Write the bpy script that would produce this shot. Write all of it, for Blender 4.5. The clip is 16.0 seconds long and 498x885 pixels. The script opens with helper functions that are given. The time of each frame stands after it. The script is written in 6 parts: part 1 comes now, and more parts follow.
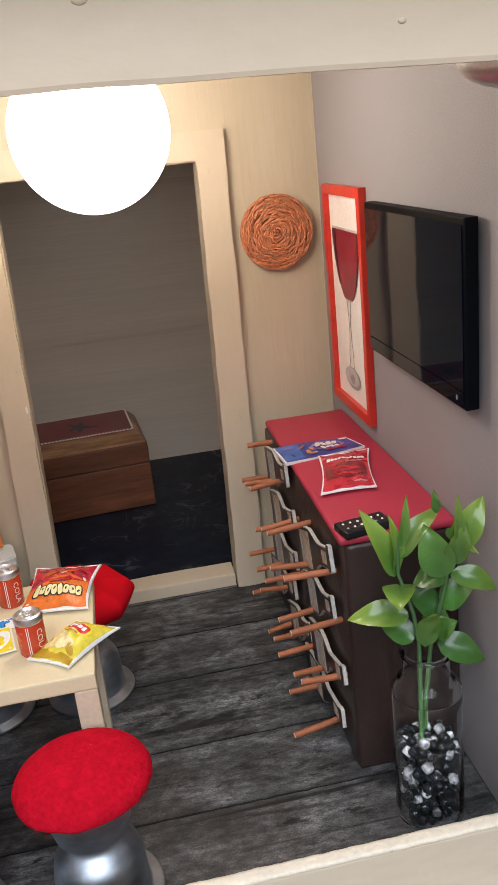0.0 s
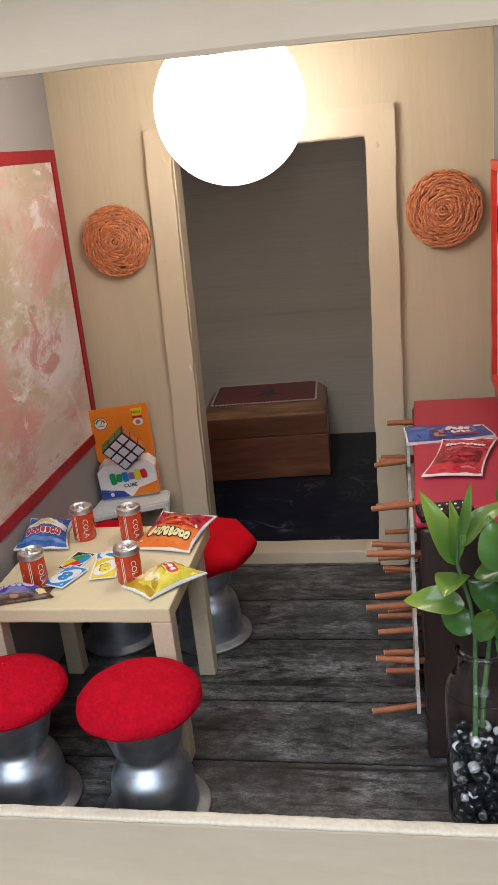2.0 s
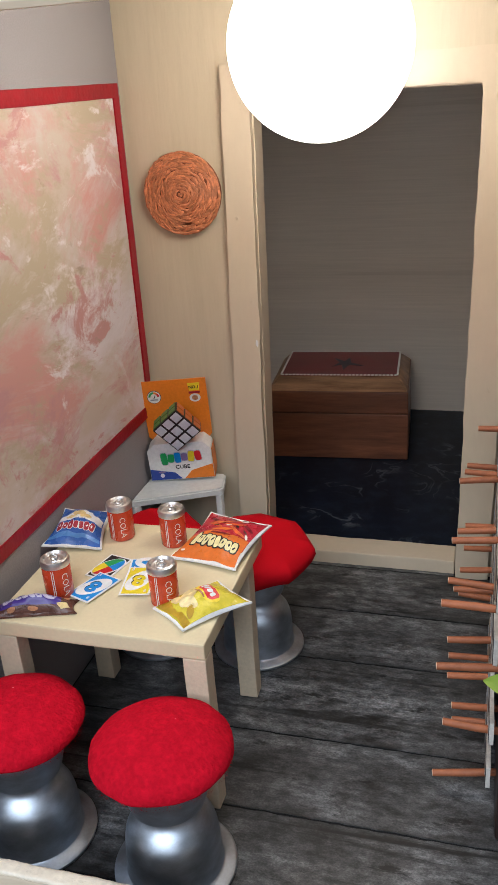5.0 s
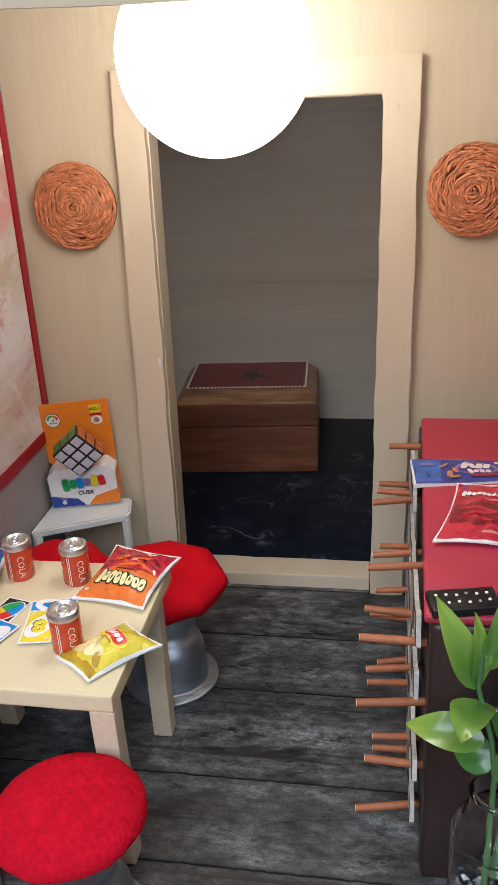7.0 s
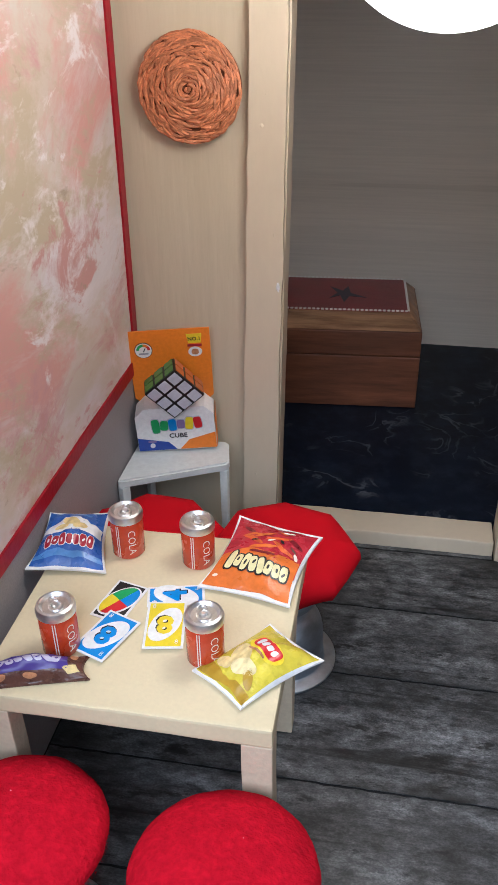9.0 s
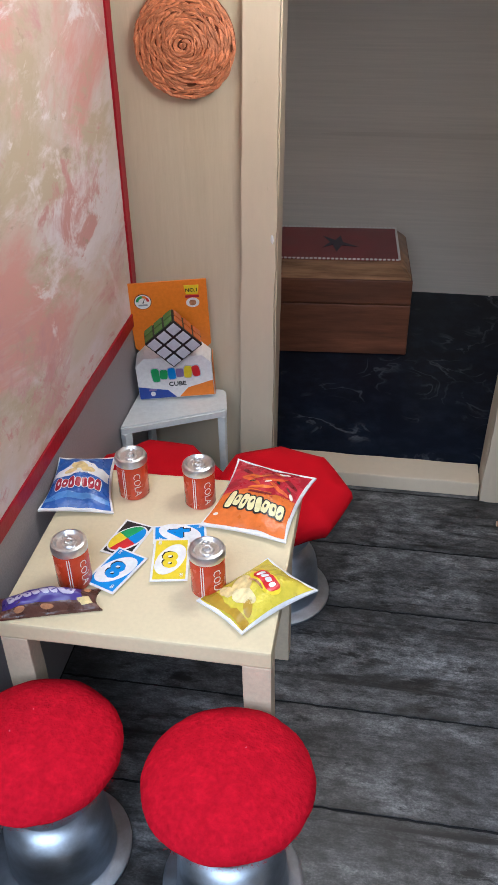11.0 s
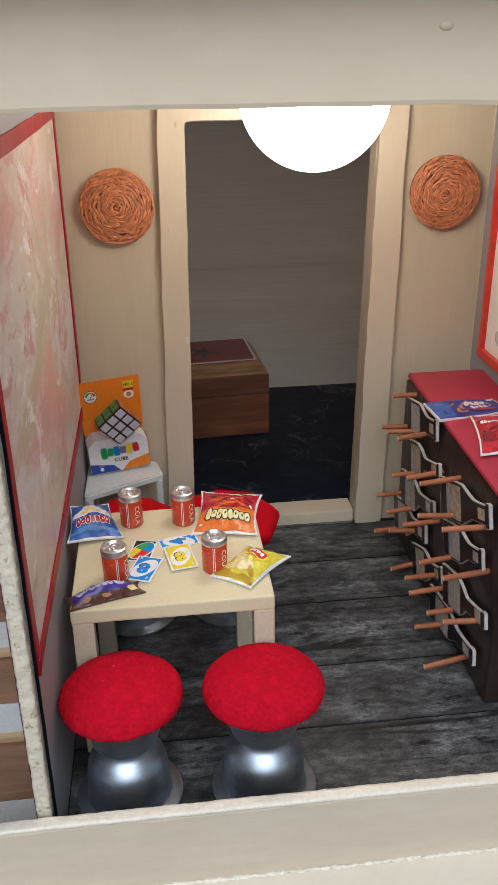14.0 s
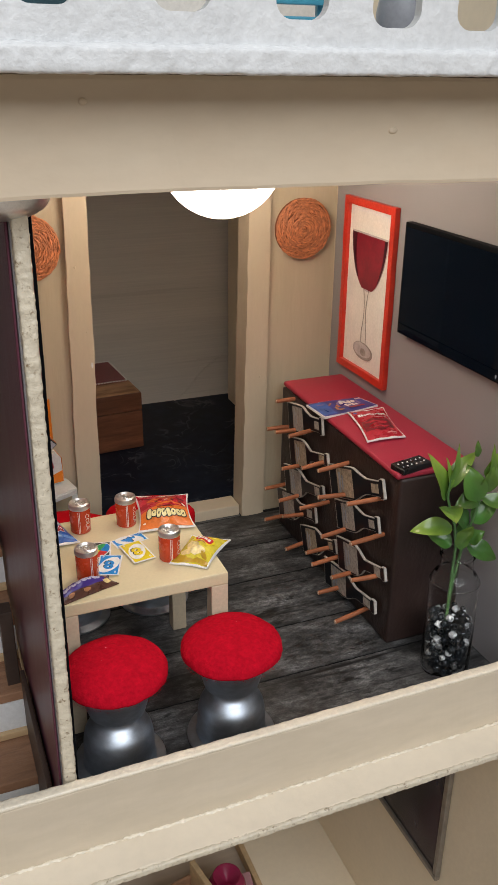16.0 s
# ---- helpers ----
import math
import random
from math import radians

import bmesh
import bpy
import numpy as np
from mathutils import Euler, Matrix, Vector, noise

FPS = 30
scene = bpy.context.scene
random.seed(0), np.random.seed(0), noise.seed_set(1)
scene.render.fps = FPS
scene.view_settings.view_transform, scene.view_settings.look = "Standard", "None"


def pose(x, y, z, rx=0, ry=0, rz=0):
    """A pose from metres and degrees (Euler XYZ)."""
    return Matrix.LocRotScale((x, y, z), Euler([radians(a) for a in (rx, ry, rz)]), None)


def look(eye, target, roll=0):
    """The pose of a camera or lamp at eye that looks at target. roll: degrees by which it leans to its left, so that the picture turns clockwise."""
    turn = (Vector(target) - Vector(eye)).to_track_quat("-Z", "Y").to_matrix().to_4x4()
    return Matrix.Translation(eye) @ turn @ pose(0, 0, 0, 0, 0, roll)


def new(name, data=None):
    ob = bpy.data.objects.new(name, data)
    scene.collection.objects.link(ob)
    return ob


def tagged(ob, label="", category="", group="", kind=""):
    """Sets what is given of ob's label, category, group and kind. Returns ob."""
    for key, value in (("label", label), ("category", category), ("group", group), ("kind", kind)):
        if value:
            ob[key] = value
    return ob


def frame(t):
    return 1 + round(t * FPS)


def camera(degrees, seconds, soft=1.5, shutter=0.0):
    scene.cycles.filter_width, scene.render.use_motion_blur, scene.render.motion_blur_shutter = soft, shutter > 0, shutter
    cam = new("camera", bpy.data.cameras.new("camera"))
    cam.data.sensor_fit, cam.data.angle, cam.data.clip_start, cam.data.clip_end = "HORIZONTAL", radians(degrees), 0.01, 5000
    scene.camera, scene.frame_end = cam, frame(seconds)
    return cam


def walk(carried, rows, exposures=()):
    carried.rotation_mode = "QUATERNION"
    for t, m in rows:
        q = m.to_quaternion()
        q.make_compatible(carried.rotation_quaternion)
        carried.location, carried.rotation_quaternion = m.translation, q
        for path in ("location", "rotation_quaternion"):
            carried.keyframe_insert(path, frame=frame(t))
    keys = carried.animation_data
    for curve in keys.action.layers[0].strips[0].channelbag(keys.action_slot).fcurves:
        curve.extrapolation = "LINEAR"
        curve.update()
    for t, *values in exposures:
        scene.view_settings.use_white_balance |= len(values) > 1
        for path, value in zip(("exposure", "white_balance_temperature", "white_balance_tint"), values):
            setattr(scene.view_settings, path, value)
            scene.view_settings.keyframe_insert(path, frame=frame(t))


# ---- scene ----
cam = camera(32.98, 16.0)
PATH = [
    (0, (0.06347, 0.06072, 0.36724), (0.13499, 0.52599, 0.19869), -5.987),
    (0.5, (0.10832, 0.05918, 0.36800), (0.12736, 0.52952, 0.19943), -6.404),
    (1, (0.12670, 0.06405, 0.35846), (0.10560, 0.53517, 0.19232), -6.415),
    (1.5, (0.13890, 0.06963, 0.35947), (0.07904, 0.53724, 0.19287), -6.234),
    (2, (0.16607, 0.04172, 0.35469), (0.07503, 0.50537, 0.19116), -5.973),
    (2.5, (0.16388, 0.03142, 0.36263), (0.05116, 0.48945, 0.19680), -5.595),
    (3, (0.16248, 0.05693, 0.36921), (0.03583, 0.50884, 0.19675), -4.955),
    (3.2, (0.15788, 0.06963, 0.36361), (0.02801, 0.51968, 0.18870), -4.840),
    (5.3, (0.15744, 0.13388, 0.36886), (0.02478, 0.57172, 0.16713), -3.731),
    (5.5, (0.15254, 0.13448, 0.37276), (0.02653, 0.57312, 0.16853), -3.238),
    (6, (0.15238, 0.12941, 0.36970), (0.03874, 0.57145, 0.16552), -3.170),
    (6.5, (0.15509, 0.12771, 0.37274), (0.05835, 0.57446, 0.17011), -3.178),
    (7, (0.15375, 0.15922, 0.37244), (0.07114, 0.60923, 0.17077), -3.137),
    (7.5, (0.14567, 0.20040, 0.36923), (0.07152, 0.65013, 0.16369), -2.759),
    (8, (0.12260, 0.18335, 0.36328), (0.04882, 0.62853, 0.14795), -2.229),
    (8.5, (0.08411, 0.20892, 0.36248), (0.00880, 0.64375, 0.12744), -1.242),
    (9, (0.06007, 0.24164, 0.36518), (-0.01811, 0.66263, 0.10700), -0.751),
    (9.2, (0.05527, 0.25674, 0.36858), (-0.02344, 0.67084, 0.09965), -0.521),
    (11.3, (0.06623, 0.20707, 0.38122), (-0.00295, 0.61270, 0.09717), -1.306),
    (11.5, (0.06933, 0.19687, 0.38562), (0.00305, 0.60565, 0.10542), -1.382),
    (12, (0.07197, 0.17371, 0.39354), (0.01260, 0.59359, 0.12864), -1.962),
    (12.5, (0.08094, 0.14742, 0.39498), (0.03632, 0.58006, 0.14835), -2.138),
    (13, (0.07751, 0.11137, 0.40945), (0.05311, 0.55287, 0.17603), -1.802),
    (13.5, (0.03120, 0.07180, 0.42303), (0.03740, 0.52029, 0.20208), -1.661),
    (14, (-0.02958, 0.04321, 0.40560), (0.01868, 0.49299, 0.19260), -0.851),
    (14.5, (-0.05039, 0.00675, 0.40976), (0.03503, 0.45259, 0.20017), -0.661),
    (15, (-0.07624, -0.01923, 0.42983), (0.04692, 0.41823, 0.22134), -0.138),
    (15.5, (-0.11101, -0.02972, 0.43669), (0.04037, 0.39976, 0.23022), 0.108),
    (16, (-0.15070, -0.02341, 0.43693), (0.02164, 0.39974, 0.23384), 0.627),
]
walk(cam, [(t, look(eye, target, roll)) for t, eye, target, roll in PATH], exposures=[(0, 0.68, 6350, 14), (1, 0.63, 6350, 14), (2, 0.50, 6300, 12), (3, 0.46, 6200, 11), (5.5, 0.62, 6000, 11), (7.5, 0.74, 5900, 11), (9, 0.76, 5550, 11), (11.5, 0.78, 5450, 11), (12, 0.78, 5550, 11), (13, 0.66, 5750, 10), (14, 0.48, 6050, 11), (14.5, 0.46, 6200, 11), (16, 0.35, 6850, 13)])

# ---- world and light ----
world = bpy.data.worlds.new("world")
scene.world = world
world.use_nodes = True
world.node_tree.nodes["Background"].inputs[0].default_value = (0.55, 0.62, 0.72, 1)
world.node_tree.nodes["Background"].inputs[1].default_value = 0.3

LAMP_POWER = 8.7
ROOM_WATTS = 41.0
room_light = new("room_light", bpy.data.lights.new("room_light", "AREA"))
room_light.data.shape, room_light.data.size, room_light.data.size_y = "RECTANGLE", 2.1, 1.6
room_light.data.energy, room_light.data.color = ROOM_WATTS, (0.86, 0.93, 1.0)
room_light.matrix_world = look((-0.12, -1.25, 1.70), (0.08, 0.36, 0.15))

# ---- helpers for meshes ----
XL, XR, YB, YF, ZC = -0.1005, 0.240, 0.716, 0.360, 0.434


def finish(bm, name, smooth=None):
    bmesh.ops.recalc_face_normals(bm, faces=bm.faces)
    me = bpy.data.meshes.new(name)
    bm.to_mesh(me)
    bm.free()
    if smooth is not None:
        me.shade_smooth()
        me.set_sharp_from_angle(angle=radians(smooth))
    return me


def part(name, bm, material, parent=None, label="", smooth=None):
    """Links a bmesh as one mesh object under a thing or a part."""
    me = finish(bm, name, smooth)
    me.materials.append(material)
    ob = new(name, me)
    if parent is not None:
        ob.parent = parent
    return tagged(ob, label)


def thing(name, label, category, loc=(0, 0, 0), turn=0.0, group="", kind=""):
    ob = new(name)
    ob.empty_display_size = 0.01
    ob.location, ob.rotation_euler = loc, (0, 0, radians(turn))
    return tagged(ob, label, category, group, kind)


def box(lo, hi, bevel=0.0, seg=2, bm=None):
    """A box between two corners, with rounded edges."""
    own = bmesh.new()
    bmesh.ops.create_cube(own, size=1)
    lo, hi = Vector(lo), Vector(hi)
    for v in own.verts:
        v.co = Vector([(lo[i] + hi[i]) / 2 + v.co[i] * (hi[i] - lo[i]) for i in range(3)])
    if bevel:
        bmesh.ops.bevel(own, geom=own.edges[:], offset=bevel, segments=seg, affect="EDGES", profile=0.6)
    if bm is None:
        return own
    merge(bm, own)
    return bm


def merge(bm, other, m=None):
    me = bpy.data.meshes.new("scrap")
    other.to_mesh(me)
    other.free()
    if m is not None:
        me.transform(m)
    bm.from_mesh(me)
    bpy.data.meshes.remove(me)
    return bm


def rough_box(lo, hi, cuts, jitter, grain=0.02, bevel=0.001, lean=None, level=False):
    """A hand-cut board: a box with cuts along its longest side and wavering edges."""
    bm = box(lo, hi, bevel, 2)
    size = [hi[i] - lo[i] for i in range(3)]
    axis = size.index(max(size))
    step = size[axis] / (cuts + 1)
    for n in range(1, cuts + 1):
        co, no = Vector((0, 0, 0)), Vector((0, 0, 0))
        co[axis], no[axis] = lo[axis] + n * step, 1
        bmesh.ops.bisect_plane(bm, geom=bm.verts[:] + bm.edges[:] + bm.faces[:], plane_co=co, plane_no=no)
    for v in bm.verts:
        d = noise.noise_vector(v.co / grain) * jitter
        d[axis] = 0
        if level:
            d[2] = 0
        v.co += d
        if lean:
            v.co += Vector(lean) * (v.co.z - lo[2]) / max(size[2], 1e-6)
    return bm


def lumpy_bar(lo, hi, step, ring, amp, grain, seed=0.0):
    """A bar along its longest side whose skin is covered with small paint bubbles."""
    size = [hi[i] - lo[i] for i in range(3)]
    axis = size.index(max(size))
    p, q = [i for i in range(3) if i != axis]
    np_, nq = max(2, round(size[p] / ring)), max(2, round(size[q] / ring))
    loop = [(k / np_, 0.0) for k in range(np_)] + [(1.0, k / nq) for k in range(nq)] + [(1 - k / np_, 1.0) for k in range(np_)] + [(0.0, 1 - k / nq) for k in range(nq)]
    count = max(2, round(size[axis] / step))
    bm = bmesh.new()
    rings = []
    for n in range(count + 1):
        row = []
        for a, b in loop:
            co = Vector((0, 0, 0))
            co[axis], co[p], co[q] = lo[axis] + size[axis] * n / count, lo[p] + size[p] * a, lo[q] + size[q] * b
            out = Vector((0, 0, 0))
            out[p], out[q] = a - 0.5, b - 0.5
            corner = min(a, 1 - a) < 1e-6 and min(b, 1 - b) < 1e-6
            here = co / grain + Vector((seed, seed * 3, 0))
            bubble = noise.noise(here) + 0.6 * noise.noise(here * 2.3) + 0.5 * noise.noise(here * 0.25)
            row.append(bm.verts.new(co + out.normalized() * (amp * bubble - (0.0006 if corner else 0.0))))
        rings.append(row)
    m = len(loop)
    for a, b in zip(rings, rings[1:]):
        for k in range(m):
            bm.faces.new((a[k], a[(k + 1) % m], b[(k + 1) % m], b[k]))
    bm.faces.new(rings[0])
    bm.faces.new(rings[-1])
    return bm


def pill(cx, cy, rx, ry, turn=0.0, n=16, power=0.6):
    """A rounded block: an oval with fuller corners."""
    c, s = math.cos(radians(turn)), math.sin(radians(turn))
    out = []
    for a in [2 * math.pi * k / n for k in range(n)]:
        x, y = [r * math.copysign(abs(f) ** power, f) for r, f in ((rx, math.cos(a)), (ry, math.sin(a)))]
        out.append((cx + c * x - s * y, cy + s * x + c * y))
    return out


def lathe(profile, seg=48, bm=None, at=(0, 0, 0)):
    """Turns (radius, height) pairs round the z axis."""
    bm = bm or bmesh.new()
    rings = []
    for r, z in profile:
        if r < 1e-6:
            rings.append([bm.verts.new((at[0], at[1], at[2] + z))])
        else:
            rings.append([bm.verts.new((at[0] + r * math.cos(a), at[1] + r * math.sin(a), at[2] + z)) for a in [2 * math.pi * k / seg for k in range(seg)]])
    for a, b in zip(rings, rings[1:]):
        for k in range(seg):
            q = [a[k % len(a)], a[(k + 1) % len(a)], b[(k + 1) % len(b)], b[k % len(b)]]
            q = list(dict.fromkeys(q))
            if len(q) > 2:
                bm.faces.new(q)
    return bm


def curve_profile(keys, steps=5):
    """Smooths (radius, height) keys with a Catmull-Rom curve."""
    out = []
    for i in range(len(keys) - 1):
        p = [Vector(keys[max(0, min(len(keys) - 1, i + d))]) for d in (-1, 0, 1, 2)]
        for s in range(steps):
            t = s / steps
            q = 0.5 * (2 * p[1] + (p[2] - p[0]) * t + (2 * p[0] - 5 * p[1] + 4 * p[2] - p[3]) * t * t + (3 * p[1] - p[0] - 3 * p[2] + p[3]) * t ** 3)
            out.append((max(q[0], 0.0), q[1]))
    return out + [keys[-1]]


def tube(points, radius, seg=8, bm=None, caps=True):
    """A round bar along points; radius is a number or one for each point."""
    bm = bm or bmesh.new()
    points = [Vector(p) for p in points]
    radii = radius if isinstance(radius, (list, tuple)) else [radius] * len(points)
    rings = []
    side = None
    for i, p in enumerate(points):
        way = (points[min(i + 1, len(points) - 1)] - points[max(i - 1, 0)]).normalized()
        if side is None:
            side = way.orthogonal().normalized()
        side = (side - way * side.dot(way)).normalized()
        up = way.cross(side)
        rings.append([bm.verts.new(p + radii[i] * (math.cos(a) * side + math.sin(a) * up)) for a in [2 * math.pi * k / seg for k in range(seg)]])
    for a, b in zip(rings, rings[1:]):
        for k in range(seg):
            bm.faces.new((a[k], a[(k + 1) % seg], b[(k + 1) % seg], b[k]))
    if caps:
        bm.faces.new(rings[0][::-1])
        bm.faces.new(rings[-1])
    return bm


def prism(outline, depth, bevel=0.0, bm=None):
    """An outline in x, y, raised from z = 0 to depth."""
    own = bmesh.new()
    low = [own.verts.new((x, y, 0)) for x, y in outline]
    high = [own.verts.new((x, y, depth)) for x, y in outline]
    n = len(low)
    own.faces.new(low[::-1])
    top = own.faces.new(high)
    for k in range(n):
        own.faces.new((low[k], low[(k + 1) % n], high[(k + 1) % n], high[k]))
    if bevel:
        bmesh.ops.bevel(own, geom=list(top.edges), offset=bevel, segments=2, affect="EDGES")
    if bm is None:
        return own
    return merge(bm, own)


def oval(cx, cy, rx, ry, n=24, turn=0.0):
    c, s = math.cos(radians(turn)), math.sin(radians(turn))
    return [(cx + c * rx * math.cos(a) - s * ry * math.sin(a), cy + s * rx * math.cos(a) + c * ry * math.sin(a)) for a in [2 * math.pi * k / n for k in range(n)]]


def rect(x0, y0, x1, y1):
    return [(x0, y0), (x1, y0), (x1, y1), (x0, y1)]


def wavy(outline, amount, n=6, seed=0.0):
    """Splits an outline's sides and lets it waver."""
    out = []
    for k, (x, y) in enumerate(outline):
        x2, y2 = outline[(k + 1) % len(outline)]
        for s in range(n):
            u = s / n
            d = noise.noise_vector(Vector((x + (x2 - x) * u, y + (y2 - y) * u, seed)) * 7.0) * amount
            out.append((x + (x2 - x) * u + d.x, y + (y2 - y) * u + d.y))
    return out


def on_surface(surface, outline, lift, rings=3, bm=None):
    """A patch that follows a surface: an outline in the surface's own u, v."""
    bm = bm or bmesh.new()
    cu = sum(p[0] for p in outline) / len(outline)
    cv = sum(p[1] for p in outline) / len(outline)
    n = len(outline)
    loops = [[bm.verts.new(surface(cu + (u - cu) * f, cv + (v - cv) * f, lift)) for u, v in outline] for f in [k / rings for k in range(1, rings + 1)]]
    mid = bm.verts.new(surface(cu, cv, lift))
    for k in range(n):
        bm.faces.new((mid, loops[0][k], loops[0][(k + 1) % n]))
        for a, b in zip(loops, loops[1:]):
            bm.faces.new((a[k], b[k], b[(k + 1) % n], a[(k + 1) % n]))
    return bm


def letters(text, size, depth=0.0002, bold=0.0):
    """The built-in font as a bmesh, centred on its origin."""
    cu = bpy.data.curves.new("letters", "FONT")
    cu.offset = bold
    cu.body, cu.size, cu.extrude, cu.align_x, cu.align_y, cu.resolution_u = text, size, depth, "CENTER", "CENTER", 2
    ob = new("letters", cu)
    bpy.context.view_layer.update()
    me = bpy.data.meshes.new_from_object(ob.evaluated_get(bpy.context.evaluated_depsgraph_get()))
    bm = bmesh.new()
    bm.from_mesh(me)
    bpy.data.objects.remove(ob)
    bpy.data.curves.remove(cu)
    bpy.data.meshes.remove(me)
    return bm


def moved(bm, m):
    bmesh.ops.transform(bm, matrix=m, verts=bm.verts)
    return bm


def to_wall_x(x, flip=1):
    """Turns a sheet drawn in x, y (right, up) so that it lies on a wall across x; it faces -x for flip 1."""
    return Matrix.Translation((x, 0, 0)) @ Matrix(((0, 0, -flip, 0), (1, 0, 0, 0), (0, 1, 0, 0), (0, 0, 0, 1)))


TO_WALL_Y = Matrix(((1, 0, 0, 0), (0, 0, -1, 0), (0, 1, 0, 0), (0, 0, 0, 1)))  # x, y to x, z; faces -y


# ---- materials ----
def mat(name, base, rough=0.5, metal=0.0, var=0.12, scale=40.0, fine=500.0, bump=0.0, stretch=(1, 1, 1), second=None, amount=0.5, sharp=0.15,
        sheen=0.0, coat=0.0, spec=0.5, each=0.0, fine_var=0.06, rough_var=0.08, bump_fine=1.0, island=0.0):
    """A surface with wear at two scales: broad stains towards a second colour, fine grain, relief."""
    m = bpy.data.materials.new(name)
    m.use_nodes = True
    t = m.node_tree
    b = t.nodes["Principled BSDF"]
    co = t.nodes.new("ShaderNodeTexCoord")
    mp = t.nodes.new("ShaderNodeMapping")
    mp.inputs["Scale"].default_value = stretch
    t.links.new(co.outputs["Object"], mp.inputs[0])

    def tex(s, detail=4.0, rough_=0.55):
        n = t.nodes.new("ShaderNodeTexNoise")
        n.inputs["Scale"].default_value, n.inputs["Detail"].default_value, n.inputs["Roughness"].default_value = s, detail, rough_
        t.links.new(mp.outputs[0], n.inputs["Vector"])
        return n

    def mixer(a, c, f, kind="MIX"):
        x = t.nodes.new("ShaderNodeMix")
        x.data_type, x.blend_type = "RGBA", kind
        for sock, v in ((x.inputs[0], f), (x.inputs[6], a), (x.inputs[7], c)):
            if isinstance(v, (tuple, float, int)):
                sock.default_value = v
            else:
                t.links.new(v, sock)
        return x.outputs[2]

    def ramp(src, lo, hi, a=(0, 0, 0, 1), c=(1, 1, 1, 1)):
        r = t.nodes.new("ShaderNodeValToRGB")
        r.color_ramp.elements[0].position, r.color_ramp.elements[1].position = lo, hi
        r.color_ramp.elements[0].color, r.color_ramp.elements[1].color = a, c
        t.links.new(src, r.inputs[0])
        return r.outputs[0]

    broad, grain = tex(scale), tex(fine, 3.0)
    low = tuple(max(0, c * (1 - var)) for c in base) + (1,)
    high = tuple(min(1, c * (1 + var)) for c in base) + (1,)
    colour = ramp(broad.outputs[0], 0.3, 0.7, low, high)
    if second:
        spots = tex(scale * 2.3, 6.0, 0.65)
        colour = mixer(colour, tuple(second) + (1,), ramp(spots.outputs[0], 1 - amount - sharp, 1 - amount + sharp))
    g = ramp(grain.outputs[0], 0.3, 0.7, (1 - fine_var,) * 3 + (1,), (1 + fine_var,) * 3 + (1,))
    colour = mixer(colour, g, 1.0, "MULTIPLY")
    if each:
        info = t.nodes.new("ShaderNodeObjectInfo")
        e = ramp(info.outputs["Random"], 0.0, 1.0, (1 - each,) * 3 + (1,), (1 + each,) * 3 + (1,))
        colour = mixer(colour, e, 1.0, "MULTIPLY")
    if island:
        geo = t.nodes.new("ShaderNodeNewGeometry")
        e = ramp(geo.outputs["Random Per Island"], 0.0, 1.0, (1 - island,) * 3 + (1,), (1 + island,) * 3 + (1,))
        colour = mixer(colour, e, 1.0, "MULTIPLY")
    t.links.new(colour, b.inputs["Base Color"])
    r = t.nodes.new("ShaderNodeMapRange")
    r.inputs[3].default_value, r.inputs[4].default_value = max(0.02, rough - rough_var), min(1, rough + rough_var)
    t.links.new(broad.outputs[0], r.inputs[0])
    t.links.new(r.outputs[0], b.inputs["Roughness"])
    b.inputs["Metallic"].default_value = metal
    b.inputs["Specular IOR Level"].default_value = spec
    b.inputs["Sheen Weight"].default_value = sheen
    b.inputs["Coat Weight"].default_value = coat
    if bump:
        bp = t.nodes.new("ShaderNodeBump")
        bp.inputs["Distance"].default_value = bump
        bp.inputs["Strength"].default_value = 1.0
        mx = t.nodes.new("ShaderNodeMath")
        mx.operation = "MULTIPLY_ADD"
        mx.inputs[1].default_value = bump_fine
        t.links.new(grain.outputs[0], mx.inputs[0])
        t.links.new(broad.outputs[0], mx.inputs[2])
        t.links.new(mx.outputs[0], bp.inputs["Height"])
        t.links.new(bp.outputs[0], b.inputs["Normal"])
    return m


def plain_paint(name, base, rough=0.45, **kw):
    return mat(name, base, rough, var=kw.pop("var", 0.05), **kw)


M = {}
M["tan_wall"] = mat("tan_wall_paint", (0.565, 0.478, 0.335), 0.36, var=0.03, scale=10, fine=130, bump=0.0003, stretch=(2.0, 2.0, 0.22), fine_var=0.016, second=(0.63, 0.54, 0.40), amount=0.35, sharp=0.3)
M["tan_trim"] = mat("tan_trim_paint", (0.62, 0.52, 0.38), 0.30, var=0.015, scale=22, fine=200, bump=0.00022, stretch=(1.2, 1.2, 0.5), fine_var=0.015, rough_var=0.02, bump_fine=0.6)
M["gray_wall"] = mat("gray_woven_wallpaper", (0.295, 0.277, 0.279), 0.62, var=0.04, scale=10, fine=900, bump=0.0001, stretch=(1, 1, 1.4), fine_var=0.09)
M["back_gray"] = mat("gray_brushed_panel", (0.73, 0.67, 0.60), 0.30, var=0.05, scale=8, fine=130, bump=0.00022, stretch=(0.10, 1, 4), fine_var=0.05)
M["cream_out"] = mat("cream_outer_paint", (0.70, 0.57, 0.42), 0.40, var=0.03, scale=14, fine=110, bump=0.00022, stretch=(0.5, 1, 1.2), second=(0.75, 0.64, 0.49), amount=0.3, sharp=0.3, fine_var=0.02)
# Cream raised in brightness, standing in for lamplight in the storey below.
M["cream_low_lit"] = mat("cream_lower_storey_lit_paint", (0.86, 0.73, 0.54), 0.4, var=0.03, scale=14, fine=170, bump=0.0003, fine_var=0.02)
